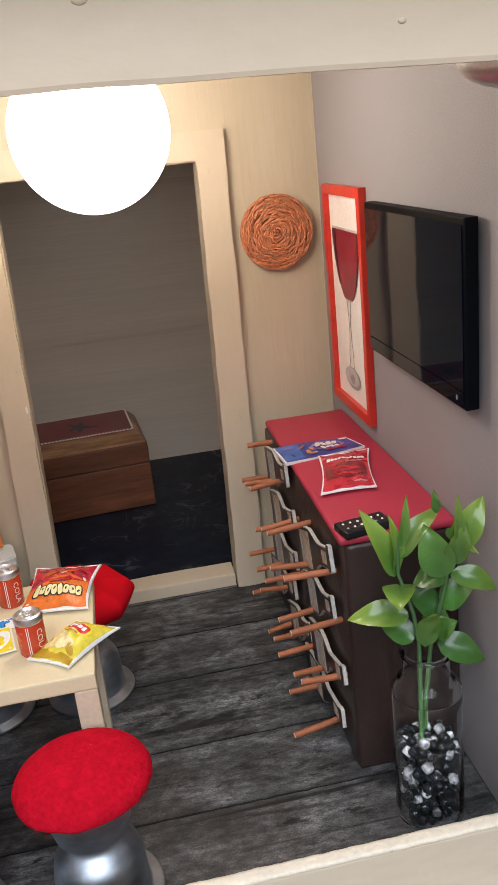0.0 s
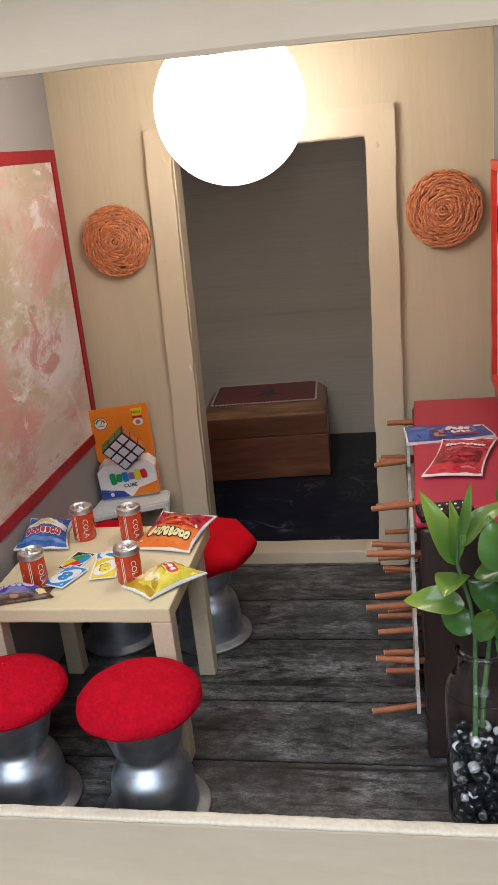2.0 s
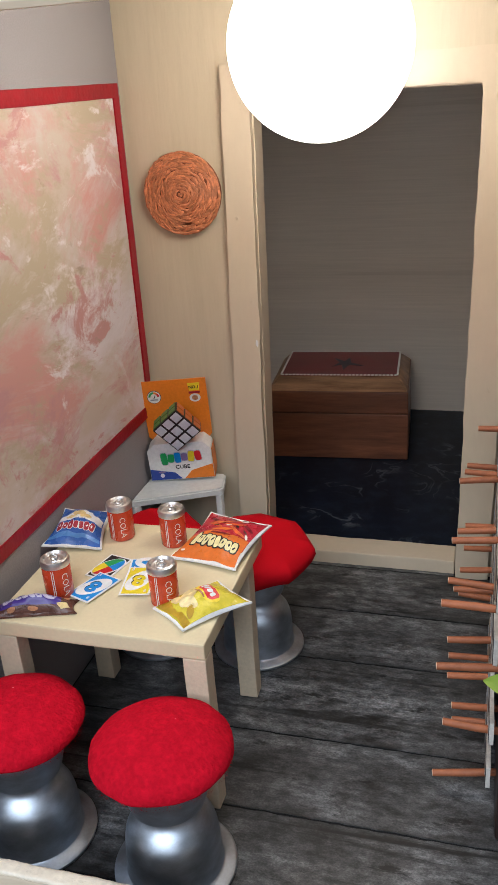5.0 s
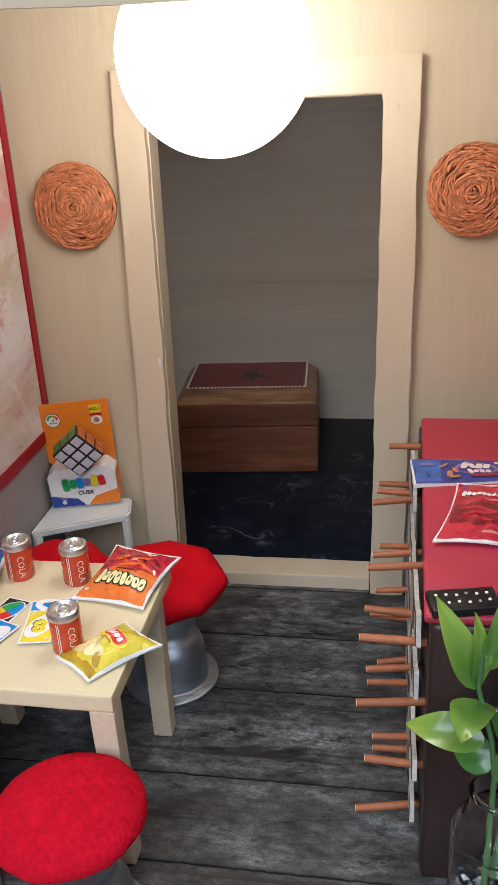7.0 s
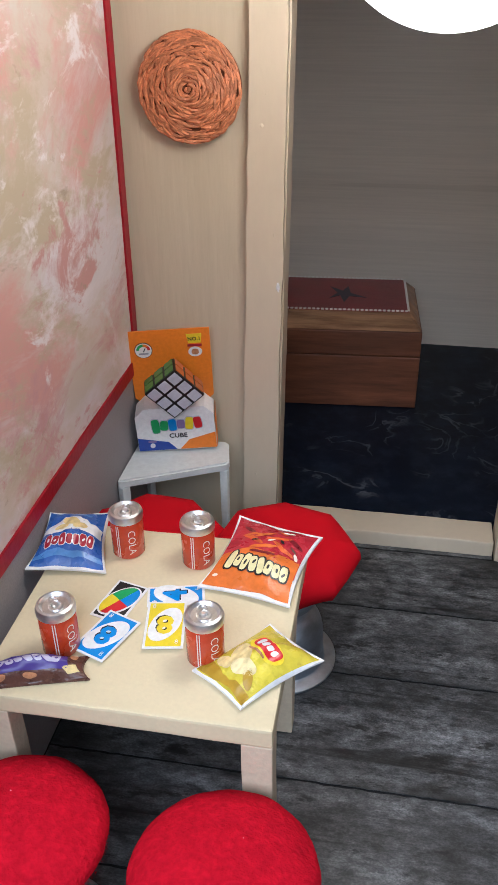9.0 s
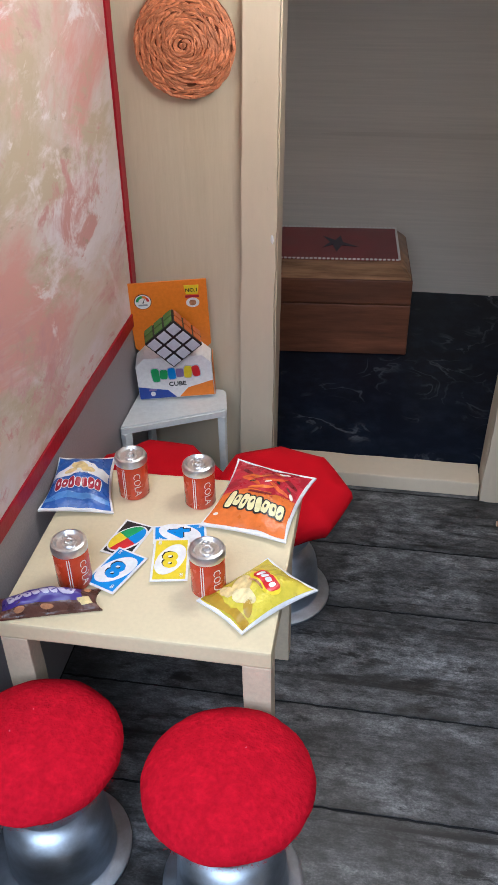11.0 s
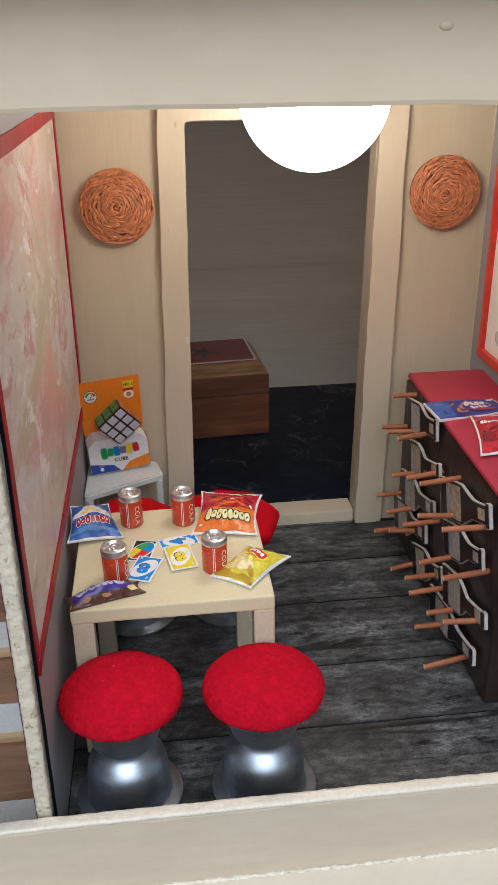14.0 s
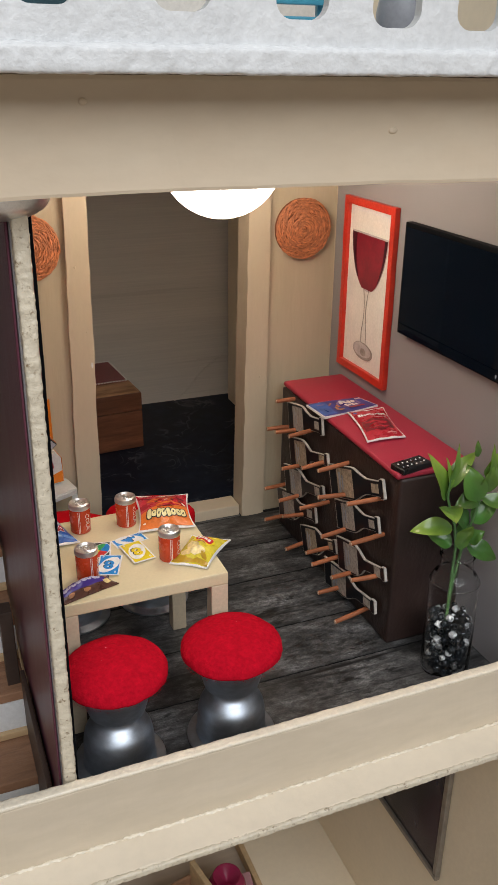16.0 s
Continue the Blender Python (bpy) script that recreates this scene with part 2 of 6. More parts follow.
M["cream_edge"] = mat("cream_bubbled_edge", (0.70, 0.62, 0.48), 0.36, var=0.08, scale=130, fine=420, bump=0.0008, second=(0.26, 0.18, 0.10), amount=0.36, sharp=0.06, bump_fine=0.9)
M["cream_bead"] = mat("cream_paint_bead", (0.84, 0.75, 0.60), 0.30, var=0.05, scale=120, fine=420, bump=0.0005, second=(0.48, 0.38, 0.26), amount=0.13, sharp=0.08)
M["sill_paint"] = mat("grey_beige_sill_paint", (0.64, 0.545, 0.415), 0.36, var=0.04, scale=24, fine=130, bump=0.0003, stretch=(0.35, 1, 1.4), second=(0.71, 0.61, 0.48), amount=0.3, sharp=0.25, fine_var=0.025)
# Ledge cream made lighter than the sill's, for light from above.
M["cream_ledge_lit"] = mat("cream_ledge_lit_paint", (0.86, 0.76, 0.61), 0.4, var=0.03, scale=20, fine=140, bump=0.0003, fine_var=0.02)
M["white_out"] = mat("white_outer_paint", (0.72, 0.73, 0.73), 0.45, var=0.05, scale=50, fine=300, bump=0.0006, second=(0.47, 0.46, 0.43), amount=0.18)
M["ceiling"] = mat("ceiling_paint", (0.60, 0.57, 0.52), 0.7, var=0.05, scale=30, fine=300, bump=0.0004)
M["marble"] = mat("black_marble_film", (0.003, 0.006, 0.014), 0.34, var=0.4, scale=25, fine=200, second=(0.016, 0.024, 0.042), amount=0.36, sharp=0.2, spec=0.12)
M["slab"] = mat("dark_joint", (0.004, 0.004, 0.005), 0.9, var=0.2)
M["felt"] = mat("red_felt", (0.54, 0.006, 0.021), 0.95, var=0.12, scale=150, fine=430, bump=0.0006, sheen=0.0, spec=0.06, fine_var=0.12, second=(0.40, 0.004, 0.013), amount=0.35, sharp=0.22, bump_fine=1.6)
M["cloth"] = mat("red_cloth", (0.54, 0.005, 0.012), 0.85, var=0.05, scale=40, fine=1800, bump=0.0002, sheen=0.0, spec=0.06, fine_var=0.1)
M["steel"] = mat("brushed_steel", (0.47, 0.515, 0.57), 0.45, 1.0, var=0.2, scale=70, fine=700, stretch=(1, 1, 2), fine_var=0.05, rough_var=0.08)
M["lid"] = mat("can_lid_metal", (0.78, 0.78, 0.78), 0.34, 1.0, var=0.05, scale=200, fine=900, bump=0.00005)
M["table"] = mat("cream_table_paint", (0.71, 0.605, 0.385), 0.45, var=0.03, scale=25, fine=500, bump=0.0001, fine_var=0.03)
M["table_leg"] = mat("cream_leg_paint", (0.66, 0.54, 0.38), 0.5, var=0.05, scale=40, fine=400, bump=0.0003)
M["can"] = mat("red_can_print", (0.56, 0.055, 0.016), 0.27, var=0.10, scale=60, fine=700, coat=0.2)
M["pale"] = plain_paint("pale_print", (0.80, 0.70, 0.62), 0.4)
M["paper"] = plain_paint("white_paper", (0.80, 0.79, 0.77), 0.55, scale=60)
M["black"] = plain_paint("black_print", (0.015, 0.015, 0.016), 0.35)
M["blue"] = plain_paint("blue_print", (0.02, 0.15, 0.55), 0.35)
M["card_blue"] = plain_paint("card_blue_print", (0.01, 0.25, 0.68), 0.3)
M["green"] = plain_paint("green_print", (0.02, 0.36, 0.10), 0.3)
M["yellow"] = plain_paint("yellow_print", (0.80, 0.62, 0.02), 0.3)
M["red"] = plain_paint("red_print", (0.60, 0.02, 0.025), 0.3)
M["orange"] = plain_paint("orange_print", (0.80, 0.22, 0.015), 0.4)
M["grey"] = plain_paint("grey_print", (0.33, 0.34, 0.37), 0.3)
M["bag_blue"] = mat("blue_bag_print", (0.03, 0.11, 0.40), 0.28, var=0.3, scale=60, fine=500, bump=0.0003, second=(0.10, 0.22, 0.52), amount=0.25)
M["cream_word"] = plain_paint("cream_word_print", (0.78, 0.70, 0.36), 0.3)
M["dark_red"] = plain_paint("dark_red_word_print", (0.36, 0.012, 0.03), 0.3)
M["lilac_word"] = plain_paint("lilac_word_print", (0.50, 0.46, 0.58), 0.3)
M["lilac"] = plain_paint("lilac_print", (0.24, 0.17, 0.34), 0.3)
M["bag_red"] = mat("red_bag_print", (0.50, 0.024, 0.042), 0.28, var=0.25, scale=90, fine=500, bump=0.0003)
M["bag_orange"] = mat("orange_bag_print", (0.72, 0.17, 0.025), 0.3, var=0.15, scale=90, fine=500, bump=0.0003, second=(0.62, 0.08, 0.02), amount=0.2)
M["bag_yellow"] = mat("yellow_bag_print", (0.66, 0.54, 0.05), 0.26, var=0.14, scale=70, fine=500, bump=0.0004, second=(0.36, 0.25, 0.04), amount=0.26, sharp=0.12)
M["bag_sky"] = mat("pale_blue_bag_print", (0.10, 0.26, 0.58), 0.28, var=0.3, scale=60, fine=500)
M["bag_gold"] = mat("ochre_bag_print", (0.42, 0.25, 0.02), 0.28, var=0.3, scale=80, fine=500)
M["chip_pale"] = mat("pale_chip_print", (0.80, 0.66, 0.34), 0.4, var=0.2, scale=300, fine=900)
M["curl_dark"] = mat("dark_red_twist_print", (0.20, 0.012, 0.02), 0.3, var=0.3, scale=300)
M["rose"] = plain_paint("rose_print", (0.62, 0.22, 0.24), 0.35)
M["chip"] = mat("chip_print", (0.74, 0.57, 0.25), 0.4, var=0.2, scale=300, fine=900)
M["curl"] = mat("curl_print", (0.72, 0.13, 0.03), 0.4, var=0.3, scale=300, fine=900)
M["choc"] = mat("brown_wrapper_print", (0.095, 0.036, 0.024), 0.28, var=0.4, scale=120, fine=600, bump=0.0003, second=(0.22, 0.10, 0.06), amount=0.25)
M["nut"] = mat("nut_print", (0.45, 0.20, 0.09), 0.4, var=0.35, scale=400, fine=900)
M["purple"] = plain_paint("purple_print", (0.06, 0.03, 0.22), 0.3)
M["violet"] = mat("violet_magazine_print", (0.045, 0.05, 0.24), 0.3, var=0.4, scale=90, fine=600, second=(0.16, 0.18, 0.42), amount=0.30, sharp=0.08)
M["magazine_blue"] = mat("blue_magazine_print", (0.05, 0.13, 0.42), 0.3, var=0.4, scale=90, fine=600, second=(0.20, 0.28, 0.50), amount=0.3, sharp=0.08)
M["white_plastic"] = mat("white_plastic", (0.66, 0.68, 0.66), 0.35, var=0.03, scale=60, fine=300)
M["rack"] = mat("dark_brown_rack_paint", (0.030, 0.0165, 0.0135), 0.42, var=0.3, scale=30, fine=350, bump=0.0004, stretch=(1, 1, 0.5))
M["pad"] = mat("red_leatherette", (0.40, 0.026, 0.052), 0.5, var=0.06, scale=25, fine=1300, bump=0.00012, fine_var=0.06)
M["peg"] = mat("brown_peg_wood", (0.36, 0.115, 0.045), 0.6, var=0.15, scale=120, fine=700, bump=0.0003, each=0.15)
M["peg_end"] = mat("cut_peg_end", (0.62, 0.42, 0.28), 0.8, scale=400)
M["foam"] = mat("pale_card_edge", (0.50, 0.47, 0.42), 0.8, var=0.15, scale=300, fine=900, bump=0.0004)
M["bottle_dark"] = mat("dark_bottle_print", (0.005, 0.006, 0.010), 0.35, var=0.5, scale=60, fine=500, spec=0.3)
M["bottle_red"] = mat("dark_red_bottle_print", (0.030, 0.007, 0.009), 0.35, var=0.5, scale=60, fine=500, spec=0.3, second=(0.008, 0.006, 0.008), amount=0.5)
M["label_tan"] = mat("tan_label_print", (0.46, 0.37, 0.26), 0.5, var=0.25, scale=150, fine=900, second=(0.17, 0.13, 0.10), amount=0.40)
M["label_grey"] = mat("grey_label_print", (0.43, 0.385, 0.33), 0.5, var=0.25, scale=150, fine=900, second=(0.16, 0.14, 0.13), amount=0.38)
M["tv"] = mat("glossy_black_screen", (0.002, 0.005, 0.011), 0.045, var=0.1, spec=0.3, rough_var=0.01)
M["tv_body"] = mat("black_plastic", (0.003, 0.0035, 0.005), 0.5, var=0.2, scale=60, fine=500, spec=0.06)
M["remote"] = mat("black_remote_plastic", (0.008, 0.008, 0.009), 0.28, var=0.2)
M["frame_red"] = mat("red_frame_paint", (0.62, 0.035, 0.018), 0.35, var=0.12, scale=60, fine=500, bump=0.0004)
M["ribbon"] = mat("dark_red_frame_paint", (0.31, 0.006, 0.016), 0.42, spec=0.25, var=0.14, scale=50, fine=300, bump=0.0002)
M["poster"] = plain_paint("cream_poster_paper", (0.86, 0.81, 0.74), 0.4)
M["wine"] = mat("wine_print", (0.27, 0.014, 0.034), 0.35, var=0.2, scale=30, fine=300, second=(0.12, 0.008, 0.02), amount=0.35, sharp=0.3)
M["wine_dark"] = mat("dark_wine_print", (0.055, 0.006, 0.016), 0.35, var=0.3, scale=60, fine=300)
M["glass_print"] = mat("grey_glass_print", (0.36, 0.31, 0.27), 0.35, var=0.35, scale=120, fine=600)
M["glass_pale"] = mat("pale_glass_print", (0.56, 0.50, 0.48), 0.35, var=0.2, scale=120, fine=600)
M["raffia"] = mat("orange_raffia", (0.53, 0.195, 0.085), 0.58, var=0.18, scale=300, fine=900, bump=0.0002, fine_var=0.12, island=0.32)
# Raffia colour darkened to give the shade in the gaps between wisps.
M["raffia_gap_shade"] = mat("raffia_shaded_backing", (0.20, 0.064, 0.025), 0.8, var=0.2, scale=260, fine=900)
M["chest_wood"] = mat("chest_rosewood", (0.180, 0.066, 0.031), 0.36, var=0.35, scale=20, fine=240, bump=0.0001, stretch=(0.35, 3, 3.2), second=(0.070, 0.022, 0.011), amount=0.42, sharp=0.20)
# Chest wood made paler where the lid slope faces up to the light.
M["chest_lit_slope"] = mat("chest_lit_slope_wood", (0.46, 0.26, 0.14), 0.4, var=0.3, scale=26, fine=300, bump=0.0002, stretch=(0.35, 3, 3), second=(0.11, 0.042, 0.018), amount=0.42, sharp=0.2)
M["leather"] = mat("maroon_leather", (0.23, 0.036, 0.042), 0.4, second=(0.30, 0.07, 0.07), amount=0.25, sharp=0.12, var=0.2, scale=40, fine=600, bump=0.0003)
M["stitch"] = plain_paint("white_stitch", (0.80, 0.78, 0.74), 0.6)
M["maroon"] = mat("maroon_paint", (0.125, 0.033, 0.056), 0.38, var=0.12, scale=20, fine=250, bump=0.0004, stretch=(2, 2, 0.3))
M["stair_wood"] = mat("stair_wood", (0.33, 0.175, 0.10), 0.5, var=0.25, scale=30, fine=400, bump=0.0004, stretch=(0.4, 3, 1), second=(0.17, 0.08, 0.045), amount=0.35)
M["pine"] = mat("pale_pine_strip", (0.58, 0.40, 0.22), 0.5, var=0.12, scale=40, fine=400, stretch=(0.3, 3, 3))
M["dark_wood"] = mat("dark_brown_post", (0.055, 0.034, 0.026), 0.5, var=0.25, scale=30, fine=350, bump=0.0003)
M["stem"] = mat("green_stem", (0.055, 0.125, 0.04), 0.4, var=0.15, scale=80)
M["bead_dark"] = plain_paint("dark_glass_bead", (0.012, 0.014, 0.016), 0.12)
M["bead_pale"] = plain_paint("pale_bead", (0.30, 0.30, 0.30), 0.2, var=0.8, scale=170, island=0.5)
M["pewter"] = mat("pewter_frame", (0.30, 0.27, 0.23), 0.4, 0.6, var=0.2, scale=90, fine=500, bump=0.0006)
M["dark_art"] = mat("dark_violet_picture", (0.03, 0.027, 0.035), 0.25, var=0.6, scale=30, fine=200, second=(0.14, 0.13, 0.15), amount=0.28, sharp=0.1, stretch=(1, 1, 0.4))
M["room_wall"] = mat("room_wall_paint", (0.42, 0.41, 0.40), 0.8, var=0.04, scale=2, fine=60, bump=0.001)
# Unseen floor, toned light so that it bounces light into the lower storey.
M["room_floor"] = mat("room_floor_bounce_wood", (0.50, 0.41, 0.32), 0.5, var=0.2, scale=4, fine=60, stretch=(0.3, 3, 1))
M["teal"] = mat("dark_teal_fabric", (0.02, 0.06, 0.075), 0.8, scale=60, fine=700)
M["sky_blue"] = plain_paint("blue_chair_paint", (0.05, 0.30, 0.42), 0.4)
M["pink"] = plain_paint("pink_paint", (0.55, 0.28, 0.30), 0.5)
M["magenta"] = plain_paint("magenta_glass_paint", (0.30, 0.02, 0.07), 0.25)


def glow_material(name, colour, strength):
    m = bpy.data.materials.new(name)
    m.use_nodes = True
    b = m.node_tree.nodes["Principled BSDF"]
    b.inputs["Base Color"].default_value = (0.9, 0.9, 0.88, 1)
    b.inputs["Roughness"].default_value = 0.3
    b.inputs["Emission Color"].default_value = (*colour, 1)
    b.inputs["Emission Strength"].default_value = strength
    return m


def clear_material(name, colour=(1, 1, 1), rough=0.0, ior=1.45):
    m = bpy.data.materials.new(name)
    m.use_nodes = True
    b = m.node_tree.nodes["Principled BSDF"]
    b.inputs["Base Color"].default_value = (*colour, 1)
    b.inputs["Roughness"].default_value = rough
    b.inputs["Transmission Weight"].default_value = 1.0
    b.inputs["IOR"].default_value = ior
    return m


def marble_veins(m):
    """Thin pale scratches and veins over the black film."""
    t = m.node_tree
    b = t.nodes["Principled BSDF"]
    co = t.nodes.new("ShaderNodeTexCoord")
    n = t.nodes.new("ShaderNodeTexNoise")
    n.inputs["Scale"].default_value, n.inputs["Detail"].default_value = 24.0, 4.0
    n.inputs["Distortion"].default_value = 1.2
    d = t.nodes.new("ShaderNodeMath")
    d.operation = "SUBTRACT"
    d.inputs[1].default_value = 0.5
    a = t.nodes.new("ShaderNodeMath")
    a.operation = "ABSOLUTE"
    r = t.nodes.new("ShaderNodeMapRange")
    r.inputs[1].default_value, r.inputs[2].default_value, r.inputs[3].default_value, r.inputs[4].default_value = 0.0, 0.030, 1.0, 0.0
    gate = t.nodes.new("ShaderNodeTexNoise")
    gate.inputs["Scale"].default_value = 22.0
    g = t.nodes.new("ShaderNodeMapRange")
    g.inputs[1].default_value, g.inputs[2].default_value = 0.49, 0.63
    k = t.nodes.new("ShaderNodeMath")
    k.operation = "MULTIPLY"
    x = t.nodes.new("ShaderNodeMix")
    x.data_type = "RGBA"
    x.inputs[7].default_value = (0.085, 0.092, 0.105, 1)
    old = b.inputs["Base Color"].links[0].from_socket
    t.links.new(co.outputs["Object"], n.inputs["Vector"])
    t.links.new(co.outputs["Object"], gate.inputs["Vector"])
    t.links.new(n.outputs[0], d.inputs[0])
    t.links.new(d.outputs[0], a.inputs[0])
    t.links.new(a.outputs[0], r.inputs[0])
    t.links.new(gate.outputs[0], g.inputs[0])
    t.links.new(r.outputs[0], k.inputs[0])
    t.links.new(g.outputs[0], k.inputs[1])
    t.links.new(k.outputs[0], x.inputs[0])
    t.links.new(old, x.inputs[6])
    t.links.new(x.outputs[2], b.inputs["Base Color"])


marble_veins(M["marble"])


def abstract_art(name):
    """Soft clouds of rose, white, sand and grey-green that run diagonally."""
    m = bpy.data.materials.new(name)
    m.use_nodes = True
    t = m.node_tree
    b = t.nodes["Principled BSDF"]
    b.inputs["Roughness"].default_value = 0.38
    co = t.nodes.new("ShaderNodeTexCoord")
    mp = t.nodes.new("ShaderNodeMapping")
    mp.inputs["Rotation"].default_value = (radians(-50), 0, 0)
    mp.inputs["Scale"].default_value = (1, 0.7, 1.25)
    t.links.new(co.outputs["Object"], mp.inputs[0])
    layers = [((0.57, 0.49, 0.41), 0, 0, 0, 0), ((0.66, 0.60, 0.61), 5, 0.45, 0.60, 3.7), ((0.60, 0.32, 0.28), 4.5, 0.50, 0.60, 19.0), ((0.49, 0.41, 0.29), 7, 0.52, 0.59, 11.0),
              ((0.53, 0.29, 0.29), 9, 0.545, 0.63, 31.0), ((0.73, 0.68, 0.69), 9, 0.55, 0.64, 23.0), ((0.52, 0.27, 0.25), 15, 0.55, 0.61, 53.0), ((0.75, 0.70, 0.70), 14, 0.565, 0.62, 61.0), ((0.37, 0.28, 0.20), 22, 0.61, 0.68, 47.0)]
    colour = None
    for c, s, lo, hi, w in layers:
        if colour is None:
            rgb = t.nodes.new("ShaderNodeRGB")
            rgb.outputs[0].default_value = (*c, 1)
            colour = rgb.outputs[0]
            continue
        n = t.nodes.new("ShaderNodeTexNoise")
        n.noise_dimensions = "4D"
        n.inputs["W"].default_value = w
        n.inputs["Scale"].default_value, n.inputs["Detail"].default_value, n.inputs["Roughness"].default_value, n.inputs["Distortion"].default_value = s * 1.25, 12.0, 0.70, 1.3
        r = t.nodes.new("ShaderNodeMapRange")
        r.inputs[1].default_value, r.inputs[2].default_value = lo, hi
        x = t.nodes.new("ShaderNodeMix")
        x.data_type = "RGBA"
        x.inputs[7].default_value = (*c, 1)
        t.links.new(mp.outputs[0], n.inputs["Vector"])
        t.links.new(n.outputs[0], r.inputs[0])
        t.links.new(r.outputs[0], x.inputs[0])
        t.links.new(colour, x.inputs[6])
        colour = x.outputs[2]
    t.links.new(colour, b.inputs["Base Color"])
    return m


def plank_material(name):
    """Weathered grey boards: soft pale and dark patches, fine speckle, thin dark grain lines along the board."""
    m = bpy.data.materials.new(name)
    m.use_nodes = True
    t = m.node_tree
    b = t.nodes["Principled BSDF"]
    co = t.nodes.new("ShaderNodeTexCoord")
    info = t.nodes.new("ShaderNodeObjectInfo")
    shift = t.nodes.new("ShaderNodeVectorMath")
    shift.operation = "MULTIPLY_ADD"
    shift.inputs[1].default_value = (1, 1, 1)
    t.links.new(co.outputs["Object"], shift.inputs[0])
    comb = t.nodes.new("ShaderNodeCombineXYZ")
    t.links.new(info.outputs["Random"], comb.inputs[0])
    t.links.new(comb.outputs[0], shift.inputs[2])

    def tex(scale, detail, rough, stretch, distort=0.0):
        mp = t.nodes.new("ShaderNodeMapping")
        mp.inputs["Scale"].default_value = stretch
        n = t.nodes.new("ShaderNodeTexNoise")
        for key, v in (("Scale", scale), ("Detail", detail), ("Roughness", rough), ("Distortion", distort)):
            n.inputs[key].default_value = v
        t.links.new(shift.outputs[0], mp.inputs[0])
        t.links.new(mp.outputs[0], n.inputs["Vector"])
        return n.outputs[0]

    def ramp(src, stops):
        r = t.nodes.new("ShaderNodeValToRGB")
        while len(r.color_ramp.elements) < len(stops):
            r.color_ramp.elements.new(0.5)
        for e, (p, v) in zip(r.color_ramp.elements, stops):
            e.position, e.color = p, (v, v, v * 1.0, 1)
        t.links.new(src, r.inputs[0])
        return r.outputs[0]

    def times(a, c):
        x = t.nodes.new("ShaderNodeMix")
        x.data_type, x.blend_type = "RGBA", "MULTIPLY"
        x.inputs[0].default_value = 1.0
        t.links.new(a, x.inputs[6])
        t.links.new(c, x.inputs[7])
        return x.outputs[2]

    patches = tex(30, 7, 0.66, (0.6, 1, 1), 0.1)
    speckle = tex(190, 7, 0.78, (0.45, 1, 1))
    blots = tex(58, 7, 0.75, (0.5, 1.3, 1), 0.1)
    lines = tex(60, 6, 0.6, (0.08, 1.6, 1), 0.6)
    colour = times(ramp(patches, [(0.36, 0.024), (0.50, 0.062), (0.63, 0.125)]), ramp(speckle, [(0.38, 0.36), (0.5, 1.0), (0.62, 1.8)]))
    colour = times(colour, ramp(blots, [(0.37, 0.16), (0.43, 0.97), (0.9, 1.08)]))
    grit = tex(1100, 3, 0.6, (0.7, 1, 1))
    colour = times(colour, ramp(grit, [(0.32, 0.62), (0.5, 1.0), (0.68, 1.45)]))
    colour = times(colour, ramp(lines, [(0.34, 0.16), (0.43, 1.0), (0.9, 1.05)]))
    # ragged dark band along the long edges of each board
    parts = t.nodes.new("ShaderNodeSeparateXYZ")
    t.links.new(co.outputs["Generated"], parts.inputs[0])
    across = t.nodes.new("ShaderNodeMath")
    across.operation = "PINGPONG"
    across.inputs[1].default_value = 0.5
    t.links.new(parts.outputs[1], across.inputs[0])
    ragged = t.nodes.new("ShaderNodeMath")
    ragged.operation = "MULTIPLY_ADD"
    ragged.inputs[1].default_value = 0.22
    t.links.new(blots, ragged.inputs[0])
    t.links.new(across.outputs[0], ragged.inputs[2])
    colour = times(colour, ramp(ragged.outputs[0], [(0.10, 0.45), (0.20, 1.0), (0.9, 1.0)]))
    t.links.new(colour, b.inputs["Base Color"])
    b.inputs["Roughness"].default_value = 0.44
    b.inputs["Specular IOR Level"].default_value = 0.55
    bp = t.nodes.new("ShaderNodeBump")
    bp.inputs["Distance"].default_value = 0.0003
    t.links.new(lines, bp.inputs["Height"])
    t.links.new(bp.outputs[0], b.inputs["Normal"])
    return m


M["plank"] = plank_material("weathered_grey_board")
M["art"] = abstract_art("rose_abstract_print")
M["glow"] = glow_material("lit_globe", (1.0, 0.90, 0.77), LAMP_POWER)
M["glass"] = clear_material("clear_glass", (0.97, 0.98, 0.98), 0.0, 1.30)
M["clear_plastic"] = clear_material("clear_plastic", (0.95, 0.96, 0.97), 0.08)

